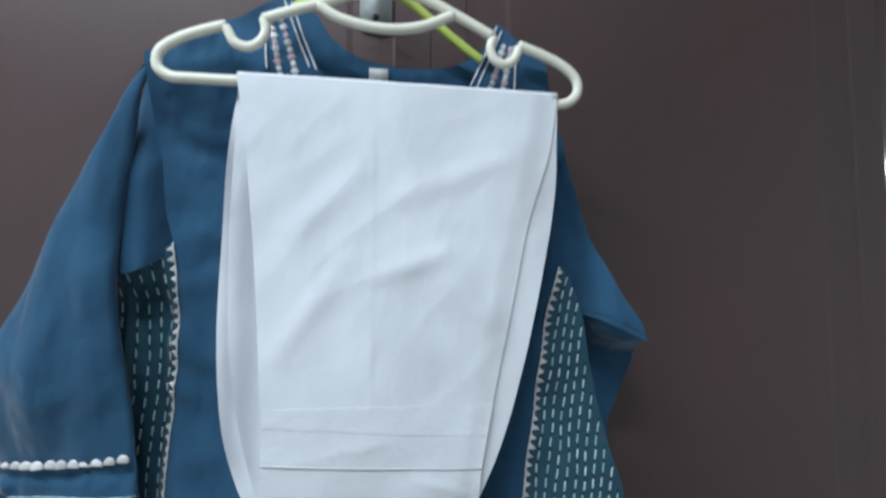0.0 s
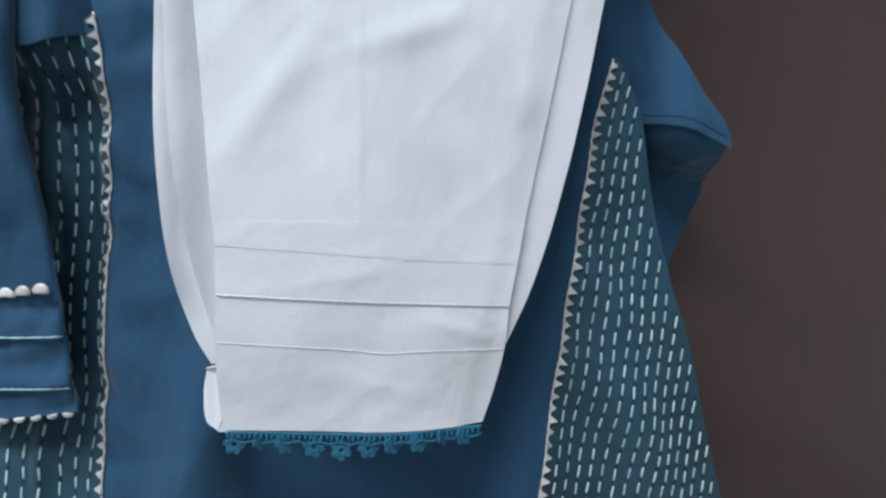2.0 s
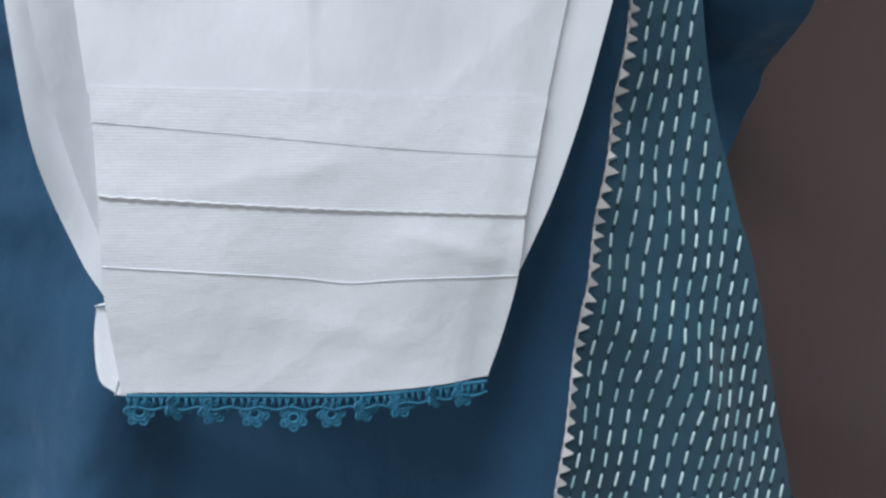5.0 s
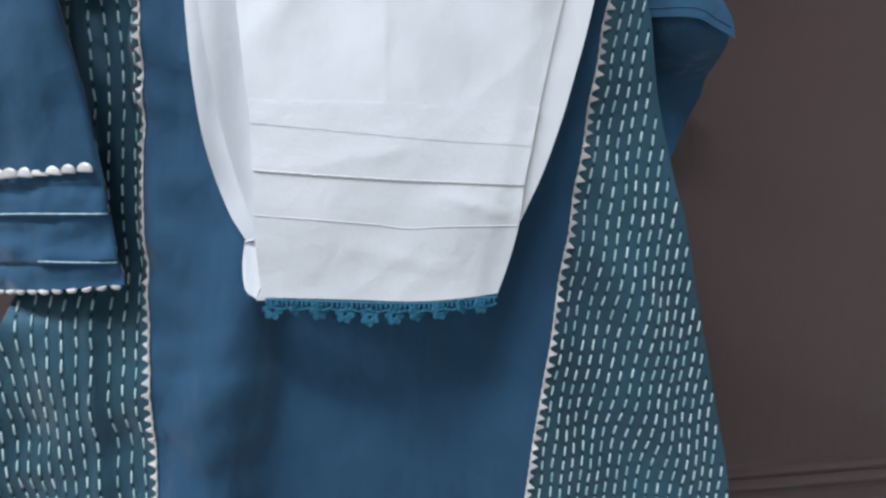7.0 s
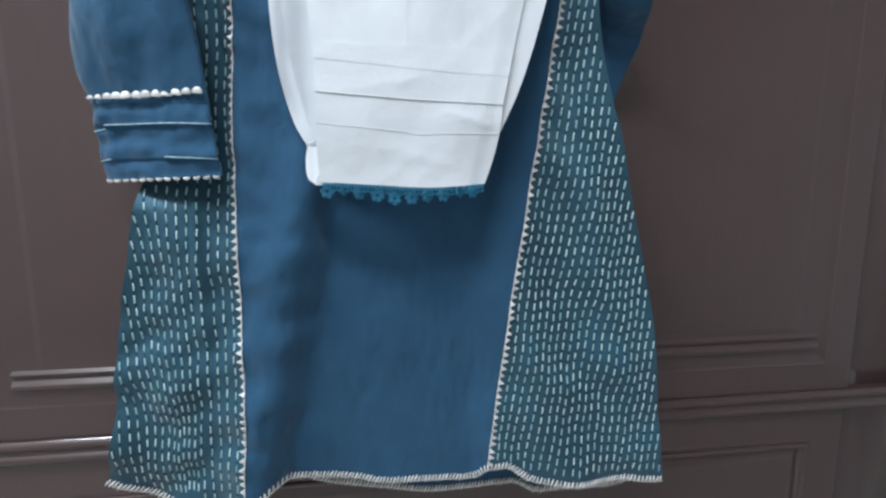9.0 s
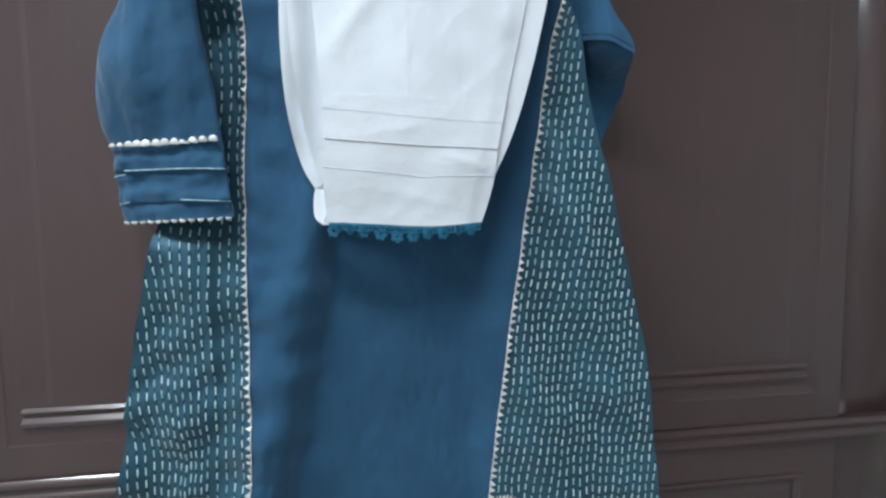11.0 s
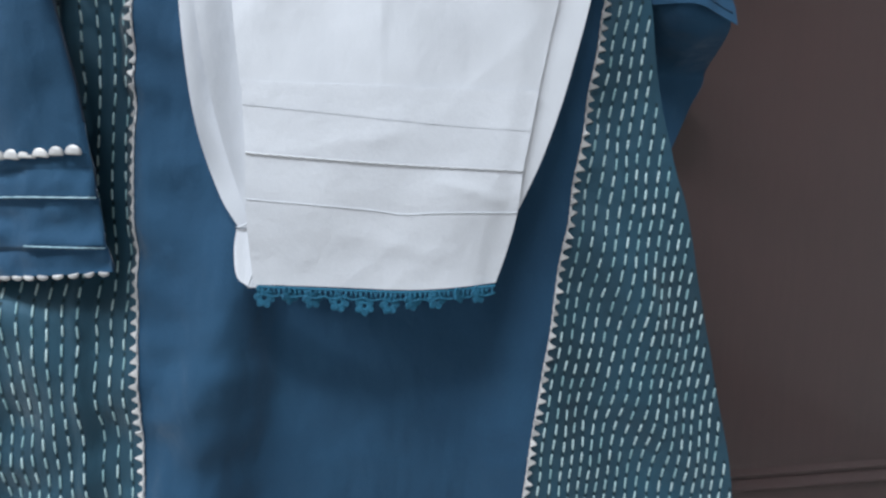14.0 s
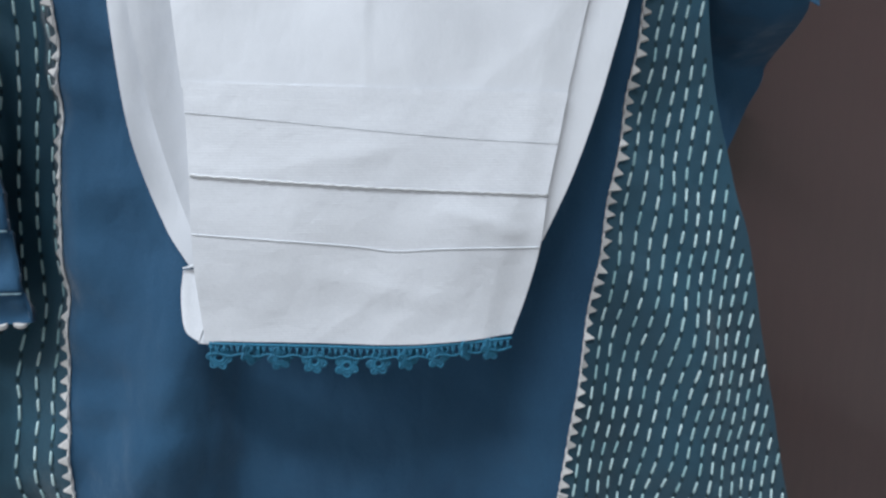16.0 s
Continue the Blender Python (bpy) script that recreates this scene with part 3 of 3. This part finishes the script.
part("neck_label", bm, TAGWHITE, tunic, "small white cloth label")


# neck embroidery: flower knots between two beaded lines
def flower(bm, c, r, petals, y):
    ring = []
    mid = bm.verts.new((c[0], y - r * 0.35, c[1]))
    for k in range(petals * 4):
        a = 2 * math.pi * k / (petals * 4)
        rr = r * (0.72 + 0.28 * math.cos(a * petals))
        ring.append(bm.verts.new((c[0] + rr * math.cos(a), y, c[1] + rr * math.sin(a))))
    for k in range(len(ring)):
        bm.faces.new((mid, ring[k], ring[(k + 1) % len(ring)]))


def neck_trim(lines, inner, outer):
    for line in lines:
        bm = bmesh.new()
        pts = smooth_line(line, 40)
        for i, p in enumerate(pts):
            r = 0.0016 if i % 2 else 0.0011
            made = bmesh.ops.create_icosphere(bm, subdivisions=1, radius=r)["verts"]
            bmesh.ops.translate(bm, verts=made, vec=(p[0], body_depth(p[0], p[1]) - 0.0012, p[1]))
        part("bead_line", bm, CORD, tunic, "silver beaded line along the neck")
    for row in range(9):
        for col in (0.28, 0.72):
            u = (row + (0.5 if col > 0.5 else 0.15)) / 9.2
            p = spline(inner, u) * (1 - col) + spline(outer, u) * col
            bm = bmesh.new()
            flower(bm, p, 0.0052 if (row + int(col * 2)) % 2 else 0.0040, 6, body_depth(p.x, p.y) - 0.0014)
            part("embroidered_flower", bm, SILVER if (row + int(col * 2)) % 3 else PINK, tunic)


neck_trim([[(-0.040, 1.470), (-0.055, 1.508), (-0.066, 1.538)], [(-0.033, 1.468), (-0.048, 1.506), (-0.059, 1.538)], [(-0.083, 1.466), (-0.086, 1.500), (-0.090, 1.524)]],
          [(-0.042, 1.455), (-0.052, 1.490), (-0.066, 1.530)], [(-0.079, 1.455), (-0.084, 1.490), (-0.088, 1.522)])
neck_trim([[(0.134, 1.463), (0.151, 1.500), (0.163, 1.530)], [(0.141, 1.461), (0.157, 1.498), (0.168, 1.524)], [(0.182, 1.460), (0.183, 1.485), (0.186, 1.508)]],
          [(0.143, 1.452), (0.155, 1.480), (0.168, 1.518)], [(0.178, 1.450), (0.180, 1.480), (0.184, 1.504)])


# running stitch of the side panels
def surface(x, z, off):
    """A spot on the tunic's front: place, and its x, normal and up directions."""
    e = 0.002
    tx = Vector((e, body_depth(x + e, z) - body_depth(x, z), 0)).normalized()
    tz = Vector((0, body_depth(x, z + e) - body_depth(x, z), e)).normalized()
    nrm = tx.cross(tz).normalized()
    if nrm.y > 0:
        nrm = -nrm
    return Vector((x, body_depth(x, z), z)) + nrm * off, tx, nrm, tz


def laid(x, z, lean, off):
    """The pose of a piece lying on the cloth, its own z along the column."""
    at, tx, nrm, tz = surface(x, z, off)
    up = (tz + tx * lean).normalized()
    right = up.cross(nrm).normalized()
    m = Matrix((right, -nrm, up)).transposed().to_4x4()
    m.translation = at
    return m


def stitch_mesh(length, width, height):
    bm = bmesh.new()
    tube(bm, [(0, 0, -length / 2), (0, 0, -length * 0.36), (0, 0, length * 0.36), (0, 0, length / 2)], lambda s: width / 2 * (0.45 if s in (0, 1) else 1.0), 6)
    for v in bm.verts:
        v.co.y *= height / width
    me = bpy.data.meshes.new("stitch")
    bmesh.ops.recalc_face_normals(bm, faces=bm.faces)
    bm.to_mesh(me)
    bm.free()
    me.materials.append(STITCH)
    me.shade_smooth()
    return me


STITCH_ME = stitch_mesh(0.0106, 0.0019, 0.0015)


def x_at(edge, z):
    """x of an edge at the height z."""
    lo, hi = 0.0, 1.0
    for _ in range(18):
        mid = (lo + hi) / 2
        if spline(edge, mid).y < z:
            lo = mid
        else:
            hi = mid
    return spline(edge, (lo + hi) / 2).x


def z_at(hem, x):
    """z of a hem at the place x."""
    for (xa, za), (xb, zb) in zip(hem, hem[1:]):
        if xa <= x <= xb:
            return za + (zb - za) * (x - xa) / (xb - xa)
    return hem[0][1] if x < hem[0][0] else hem[-1][1]


def stitching(parent, column_x, inside, z_lo, z_hi, columns, near, pitch=0.0147):
    """Columns of running stitch; those in the stretch near(z) are pieces, the rest one mesh."""
    rest, holes, count = bmesh.new(), bmesh.new(), 0
    rng = random.Random(5)
    for c in range(columns):
        z = z_lo + 0.002 * math.sin(c * 2.1)
        while z < z_hi:
            x, x2 = column_x(c, z), column_x(c, z + 0.006)
            zz = z + 0.0015 * math.sin(c * 0.9 + z * 15)
            if inside(x, zz):
                m = laid(x + rng.uniform(-0.0006, 0.0006), zz, (x2 - x) / 0.006 + rng.uniform(-0.05, 0.05), 0.0006)
                m = m @ Matrix.Diagonal((1, 1, rng.uniform(0.88, 1.08), 1))
                if near(zz) and count < 300:
                    piece("stitch", STITCH_ME, m, parent)
                    count += 1
                else:
                    k = len(rest.verts)
                    rest.from_mesh(STITCH_ME)
                    rest.verts.ensure_lookup_table()
                    bmesh.ops.transform(rest, matrix=m, verts=rest.verts[k:])
                h = laid(column_x(c, zz + pitch / 2), zz + pitch / 2, 0, 0.0003)
                quad = [holes.verts.new(h @ Vector((a, 0, b))) for a, b in ((-0.0011, -0.0016), (0.0011, -0.0016), (0.0011, 0.0016), (-0.0011, 0.0016))]
                holes.faces.new(quad)
            z += pitch
    tagged(part("stitching", rest, STITCH, parent, "pale running stitches"), kind="stuff")
    tagged(part("dark_stitching", holes, GAP, parent, "dark stitch holes"), kind="stuff")


def right_column(c, z):
    return x_at(SEAM_R, min(z, 1.262)) + 0.012 + 0.0099 * c + 0.0014 * math.sin(z * 28 + c * 0.3)


def left_column(c, z):
    d = 0.011 + (0.0116 * c if c < 5 else 0.0464 + 0.0092 * (c - 4))
    lean = step(0.05, 0.12, d) * 0.10
    return x_at(SEAM_L, min(z, 1.284)) - d + lean * (0.80 - z) + 0.0012 * math.sin(z * 34 + c * 0.3)


stitching(panel_r, right_column, lambda x, z: x < x_at(SIDE_R, z) - 0.0035 and z > z_at(HEM_R, x) + 0.012, 0.556, 1.262, 26, lambda z: 0.80 < z < 1.13)
stitching(panel_l, left_column, lambda x, z: x > x_at(SIDE_L, z) + 0.0035 and z > z_at(HEM_L, x) + 0.012, 0.560, 1.27, 22, lambda z: 0.74 < z < 1.0, 0.0160)


# silver zigzag braid along both seams, with a cord beside it
def zigzag_mesh():
    bm = bmesh.new()
    pts = [(-0.0005, -0.0047), (0.0072, -0.0005), (0.0074, 0.0005), (-0.0005, 0.0047)]
    for y in (0.0, -0.0016):
        s = 1.0 if y == 0 else 0.82
        for x, z in pts:
            bm.verts.new((x * s, y, z * s))
    v = list(bm.verts)
    bm.faces.new(v[:4])
    bm.faces.new(v[7:3:-1])
    for k in range(4):
        bm.faces.new((v[k], v[(k + 1) % 4], v[4 + (k + 1) % 4], v[4 + k]))
    bmesh.ops.recalc_face_normals(bm, faces=bm.faces)
    me = bpy.data.meshes.new("zigzag_point")
    bm.to_mesh(me)
    bm.free()
    me.materials.append(SILVER)
    return me


ZIGZAG_ME = zigzag_mesh()


def braid(seam, sign):
    bm = bmesh.new()
    line = [surface(p.x, p.y, 0.0012)[0] for p in smooth_line(seam, 220)]
    tube(bm, line, lambda s: 0.0008 + 0.0003 * math.sin(s * 900), 6)
    strip = part("braid", bm, SILVER, tunic, "silver zigzag braid along the seam")
    n = 68
    for i in range(n):
        s = (i + 0.5) / n
        p, q = spline(seam, s), spline(seam, min(1, s + 0.004))
        m = laid(p.x, p.y, (q.x - p.x) / max(q.y - p.y, 1e-6), 0.0010)
        piece("zigzag_point", ZIGZAG_ME, m @ pose(0, 0, random.uniform(-0.0006, 0.0006), random.uniform(-14, 14), random.uniform(-12, 12), random.uniform(-18, 18)) @ Matrix.Diagonal((sign * random.uniform(0.75, 1.1), 1, random.uniform(0.8, 1.0), 1)), strip)


braid(SEAM_R, 1)
braid(SEAM_L, -1)


# cuff: scalloped edgings and two piped tucks
def scallop_mesh():
    bm = bmesh.new()
    bmesh.ops.create_uvsphere(bm, u_segments=10, v_segments=6, radius=1)
    for v in bm.verts:
        v.co = (v.co.x * 0.0058, v.co.y * 0.0022, max(v.co.z, -0.25) * 0.0062)
    me = bpy.data.meshes.new("scallop")
    bm.to_mesh(me)
    bm.free()
    me.materials.append(SILVER)
    me.shade_smooth()
    return me


SCALLOP_ME = scallop_mesh()
for i in range(12):
    u = (i + 0.4) / 12
    x, z = -0.335 + 0.135 * u, 1.0665 + 0.0065 * u - 0.002 * math.sin(u * math.pi)
    s = 0.75 if i < 2 else 1.06
    piece("scallop", SCALLOP_ME, pose(x, cuff_front(x, z, 0.0042), z, 0, random.uniform(-8, 8), 0) @ Matrix.Diagonal((s * random.uniform(0.9, 1.05), 0.8, s * random.uniform(0.85, 1.05), 1)), cuff)
for i in range(13):
    u = (i + 0.5) / 13
    x, z = -0.328 + 0.139 * u, 0.9735 + 0.005 * u
    piece("scallop", SCALLOP_ME, pose(x, cuff_front(x, z, 0.0005), z, 180, random.uniform(-15, 15), 0) @ Matrix.Diagonal((0.72, 0.7, 0.5, 1)), cuff)
for line in ([(-0.334, 1.0300), (-0.325, 1.0320), (-0.318, 1.0325)], [(-0.317, 1.0370), (-0.25, 1.0385), (-0.195, 1.0380)], [(-0.331, 0.9965), (-0.315, 0.9985)], [(-0.248, 1.0010), (-0.191, 0.9985)]):
    bm = bmesh.new()
    tube(bm, [Vector((p.x, cuff_front(p.x, p.y, 0.0008), p.y)) for p in smooth_line(line, 24)], lambda s: 0.00075 + 0.0002 * math.sin(s * 60), 6)
    part("piping", bm, PIPING, cuff, "shiny pale blue piping")



# hem edging: twisted silver loops on the front and the back hem
def hem_edging(line, depth, drop):
    """Slanting overcast loops round the cloth's edge, with a thin cord under them."""
    bm = bmesh.new()
    rng = random.Random(9)
    pts = smooth_line(line, int(sum((Vector(a) - Vector(b)).length for a, b in zip(line, line[1:])) / 0.0049))
    for p, q in zip(pts, pts[1:]):
        along = Vector((q.x - p.x, 0, q.y - p.y)).normalized()
        down = Vector((along.z, 0, -along.x))
        c = Vector((p.x, depth(p.x, p.y) - 0.0015, p.y)) + down * (drop + rng.uniform(-0.0006, 0.0006))
        lean = rng.uniform(0.0012, 0.0026)
        tube(bm, [c + down * 0.0052 - along * lean, c + Vector((0, -0.0012, 0)) - along * 0.0003, c - down * 0.0048 + along * lean], lambda s: 0.0015 if s == 0.5 else 0.0009, 6)
    tube(bm, [Vector((p.x, depth(p.x, p.y) - 0.0002, p.y - drop - 0.0040)) for p in pts], 0.0009, 5)
    part("hem_edging", bm, SILVER, tunic, "silver crochet edging on the hem")


hem_edging(HEM_L[:-1] + HEM_MID + HEM_R[1:], body_depth, 0.0)
hem_edging(BACK[2], back_depth, 0.0)


# ---- the white trousers over the bar ----
trousers = thing("white_trousers", (0.05, -0.118, 1.20), "white cotton trousers folded over the hanger bar with blue crochet hem", "trousers")


PULLS = ((0.036, 1.250, 0.098, 1.272, 0.0024, 0.011), (0.098, 1.272, 0.150, 1.205, 0.0020, 0.014), (-0.050, 1.292, 0.010, 1.352, 0.0017, 0.013),
         (0.060, 1.330, 0.165, 1.372, 0.0018, 0.012), (-0.060, 1.175, 0.000, 1.265, 0.0022, 0.012), (0.030, 1.084, -0.055, 1.072, 0.0008, 0.007),
         (0.075, 1.050, 0.120, 1.036, 0.0014, 0.006), (0.000, 1.010, 0.070, 0.992, 0.0012, 0.008))


def crease(x, z):
    """Soft diagonal pulls and pressed creases."""
    y = 0.0030 * ripple(x, z, 10, 7, 1.3) + 0.0016 * ripple(x + z * 0.5, z, 24, 10, 4.4)
    y += 0.0022 * math.sin((x * 0.8 + z) * 55) * math.exp(-(((x - 0.10) / 0.06) ** 2 + ((z - 1.20) / 0.05) ** 2)) * 0.6
    # pressed facets between broad folds, and the pressed line down the middle
    y += 0.0018 * abs(ripple(x + 0.7 * z, z - 0.5 * x, 11, 8, 51.0)) + 0.0020 * abs(ripple(x - 0.9 * z, z, 15, 9, 53.0))
    y -= 0.0004 * math.exp(-abs(x - 0.0275) / 0.0022) * step(1.08, 1.12, z)
    y += 0.0004 * step(0.022, 0.033, x) * step(1.08, 1.12, z)
    for ax, az, bx, bz, lift, wide in PULLS:
        ux, uz = bx - ax, bz - az
        u = min(max(((x - ax) * ux + (z - az) * uz) / (ux * ux + uz * uz), 0), 1)
        d = math.hypot(x - ax - u * ux, z - az - u * uz)
        y -= lift * math.exp(-(d / wide) ** 2) * (0.35 + 0.65 * math.sin(math.pi * (0.15 + 0.7 * u)))
    return y


def leg_depth(base):
    def depth(x, z):
        return base + crease(x, z) * step(1.45, 1.40, z) - 0.0065 * step(1.28, 1.44, z) + 0.0030 * step(0.030, 0.0, 0.155 + (z - 1.12) * 0.207 - x)
    return depth


BACK_L = [(-0.0895, 1.014), (-0.102, 1.037), (-0.114, 1.081), (-0.1215, 1.132), (-0.1240, 1.190), (-0.1225, 1.272), (-0.117, 1.364), (-0.106, 1.447)]
BACK_R = [(0.137, 1.030), (0.157, 1.075), (0.179, 1.142), (0.202, 1.238), (0.2185, 1.330), (0.2205, 1.400), (0.221, 1.4435)]
part("back_leg", sheet((BACK_L, BACK_R, [(-0.0895, 1.014), (0.03, 1.010), (0.137, 1.030)], [(-0.106, 1.447), (0.221, 1.4435)]), lambda x, z: -0.0935 + 0.0012 * step(0.034, 0.0, 0.137 + (min(z, 1.33) - 1.03) * 0.272 - x) * step(1.43, 1.36, z) + 0.008 * step(-0.119, -0.104, x) * step(0.06, -0.02, x) * step(1.42, 1.34, z) - 0.017 * step(1.25, 1.42, z) * step(0.1, -0.1, x) - 0.0235 * step(-0.08, 0.10, x) - 0.0065 * step(1.28, 1.44, z) * step(0.0, 0.1, x) - 0.0035 * step(1.12, 1.2, z) * step(1.32, 1.22, z) * step(0.0, -0.1, x) + (0.7 * crease(x + 0.3, z) if x < 0.02 else 0.7 * crease(x + 0.3, z) * step(0.10, 0.02, x) + crease(x, z) * step(0.02, 0.10, x)), 40, 60), WHITE, trousers, "white trouser leg behind")
MID_L = [(-0.080, 1.021), (-0.090, 1.055), (-0.102, 1.110), (-0.112, 1.190), (-0.1135, 1.270), (-0.110, 1.362), (-0.1055, 1.446)]
part("leg_fold", sheet((MID_L, [(0.02, 1.021), (0.02, 1.23), (0.02, 1.447)], [(-0.080, 1.021), (0.02, 1.021)], [(-0.1055, 1.446), (0.02, 1.446)]), lambda x, z: -0.1010 + 0.010 * step(-0.112, -0.082, x) * step(1.40, 1.30, z) - 0.012 * step(1.2, 1.4, z) + 0.6 * crease(x + 0.7, z), 20, 40), WHITE, trousers)
FRONT_L = [(-0.0755, 1.120), (-0.0775, 1.150), (-0.0815, 1.209), (-0.090, 1.312), (-0.098, 1.390), (-0.1055, 1.446)]
FRONT_R = [(0.149, 1.118), (0.170, 1.212), (0.191, 1.312), (0.2125, 1.385), (0.2205, 1.4425)]
part("front_leg", sheet((FRONT_L, FRONT_R, [(-0.0755, 1.120), (0.149, 1.118)], [(-0.1055, 1.446), (0.2205, 1.4425)]), leg_depth(-0.1215), 110, 150, 0.0004), WHITE, trousers, "white trouser leg in front")
# the turn over the bar
bm = bmesh.new()
rows = []
for k in range(9):
    a = math.pi * k / 8
    rows.append([bm.verts.new((-0.1055 + 0.3265 * i / 30, HY + 0.001 - 0.0086 * math.cos(a), 1.4435 - 0.0032 * i / 30 + 0.0082 * math.sin(a) + 0.0006 * ripple(i * 0.1, k, 3, 1, 2))) for i in range(31)])
for a, b in zip(rows, rows[1:]):
    for i in range(30):
        bm.faces.new((a[i], a[i + 1], b[i + 1], b[i]))
turn = part("top_fold", bm, WHITE, trousers)
sol = turn.modifiers.new("thickness", "SOLIDIFY")
sol.thickness = 0.0008
# bottom band, slightly proud, and the end of the leg behind it
BAND_L = [(-0.0735, 0.972), (-0.0755, 1.020), (-0.0745, 1.065), (-0.0745, 1.1235)]
BAND_R = [(0.119, 0.9685), (0.126, 0.989), (0.1345, 1.026), (0.138, 1.059), (0.144, 1.091), (0.150, 1.1225)]
BAND_B = [(-0.0735, 0.972), (-0.018, 0.9685), (0.051, 0.9645), (0.069, 0.965), (0.119, 0.9685)]
TUCKS = ([(-0.0745, 1.1065), (-0.02, 1.102), (0.027, 1.098), (0.072, 1.0945), (0.144, 1.091)],
         [(-0.0735, 1.0715), (0.026, 1.0645), (0.138, 1.0595)],
         [(-0.0745, 1.0375), (0.020, 1.0285), (0.041, 1.0255), (0.070, 1.0265), (0.1345, 1.0265)])


def band_depth(x, z):
    y = -0.1222 + 0.8 * crease(x, z) + 0.008 * step(1.05, 0.965, z) + 0.0018 * step(0.02, 0.0, 0.115 + (z - 0.967) * 0.21 - x)
    for line, lift in zip(TUCKS, (0.0002, 0.0002, 0.0)):
        a, b = line[0], line[-1]
        u = min(max((x - a[0]) / (b[0] - a[0]), 0), 1)
        d = z - spline(line, u).y
        y -= lift * step(-0.0008, 0.0004, d) * step(0.012, 0.0, d)
    return y


band = part("leg_band", sheet((BAND_L, BAND_R, BAND_B, [(-0.0745, 1.1235), (0.04, 1.1225), (0.150, 1.1225)]), band_depth, 60, 150, 0.0006), RIB, trousers, "ribbed white hem band with pin tucks")
part("leg_end", sheet(([(-0.078, 0.968), (-0.087, 0.975), (-0.0895, 0.996), (-0.0865, 1.0145)], [(-0.058, 0.969), (-0.058, 1.016)], [(-0.078, 0.968), (-0.058, 0.969)], [(-0.0865, 1.0145), (-0.058, 1.016)]),
     lambda x, z: -0.1045 - 0.007 * step(-0.085, -0.062, x) + 0.003 * step(-0.086, -0.092, x) + 0.0012 * math.sin(z * 400) * step(1.008, 1.018, z), 12, 24), RIB, trousers, "ribbed white end of the leg behind")
for line in ([(-0.0868, 1.0155), (-0.079, 1.0175), (-0.0715, 1.0235)], [(-0.0785, 0.9690), (-0.0755, 0.9770), (-0.0725, 0.9835)]):
    bm = bmesh.new()
    tube(bm, [Vector((p.x, -0.1052 - 0.009 * step(-0.088, -0.066, p.x), p.y)) for p in smooth_line(line, 14)], lambda s: 0.0003 + 0.0006 * math.sin(math.pi * s), 8)
    part("pinch_fold", bm, RIB, trousers)
for line, r, mat, name in zip(TUCKS, (0.00016, 0.0008, 0.0004), (RIB, CORD, RIB), ("pin_tuck", "silver_cord", "pin_tuck")):
    bm = bmesh.new()
    n = 90
    tube(bm, [Vector((p.x, band_depth(p.x, p.y + 0.001) - r * 0.3, p.y + (0.0003 * math.sin(i * 1.9) if name == "silver_cord" else 0))) for i, p in enumerate(smooth_line(line, n))], lambda s: r * (1 + 0.18 * math.sin(s * 300)), 6)
    part(name, bm, mat, band, "silver white cord" if name == "silver_cord" else "")

# blue crochet lace along the bottom
bm = bmesh.new()
edge = [Vector((p.x, -0.1130, p.y - 0.0005)) for p in smooth_line([(-0.071, 0.9705), (-0.018, 0.967), (0.051, 0.963), (0.069, 0.9635), (0.118, 0.967)], 96)]
tube(bm, edge, 0.0010, 6)
for i in range(0, 96, 2):
    a, b = edge[i], edge[i + 1]
    drop = 0.0065 + 0.001 * math.sin(i)
    tube(bm, [a, (a + b) / 2 + Vector((0.001 * math.sin(i * 2.3), -0.0005, -drop * 0.5)), b + Vector((0, 0, -drop))], 0.0006, 5)
    tube(bm, [b, (a + b) / 2 + Vector((0, -0.0008, -drop * 0.55)), a + Vector((0.0003, 0, -drop))], 0.0005, 5)
tube(bm, [p + Vector((0, -0.0003, -0.0066 + 0.0008 * math.sin(i * 0.8))) for i, p in enumerate(edge)], 0.0007, 5)
lace = part("crochet_lace", bm, LACE, trousers, "blue crochet lace with flower motifs")


def crochet_flower(x, z, r, tilt, squash):
    """A small crocheted flower: a ring with scalloped petals round it."""
    bm = bmesh.new()
    ring = [Vector((r * 0.36 * math.cos(a), 0, r * 0.36 * math.sin(a))) for a in (2 * math.pi * k / 14 for k in range(15))]
    tube(bm, ring, r * 0.14, 6, False)
    lobes = 6
    outline = [Vector((rr * math.cos(a), -0.0003 * math.cos(a * lobes), rr * math.sin(a))) for a, rr in ((2 * math.pi * k / 48, r * (0.84 + 0.13 * math.cos(lobes * 2 * math.pi * k / 48))) for k in range(49))]
    tube(bm, outline, r * 0.12, 5, False)
    for k in range(24):
        a = 2 * math.pi * k / 24
        rr = r * (0.82 + 0.12 * math.cos(lobes * a))
        tube(bm, [Vector((r * 0.40 * math.cos(a), 0, r * 0.40 * math.sin(a))), Vector((rr * math.cos(a + 0.1), 0, rr * math.sin(a + 0.1)))], r * 0.11, 4)
    ob = part("flower_motif", bm, LACE, lace)
    ob.matrix_basis = pose(x, -0.1122, z, 0, tilt, squash)
    return ob


for i, (x, z, tilt, yaw) in enumerate(((-0.0655, 0.9595, 10, 0), (-0.046, 0.9620, 40, 58), (-0.029, 0.9580, 0, 30), (-0.0085, 0.9545, 15, 5), (0.0115, 0.9510, 30, 0), (0.0315, 0.9515, 0, 8), (0.050, 0.9540, 20, 40), (0.0695, 0.9545, 10, 20), (0.089, 0.9595, 30, 62), (0.1045, 0.9585, 5, 30))):
    crochet_flower(x, z + 0.0012, 0.0076, tilt, yaw * 0.7)
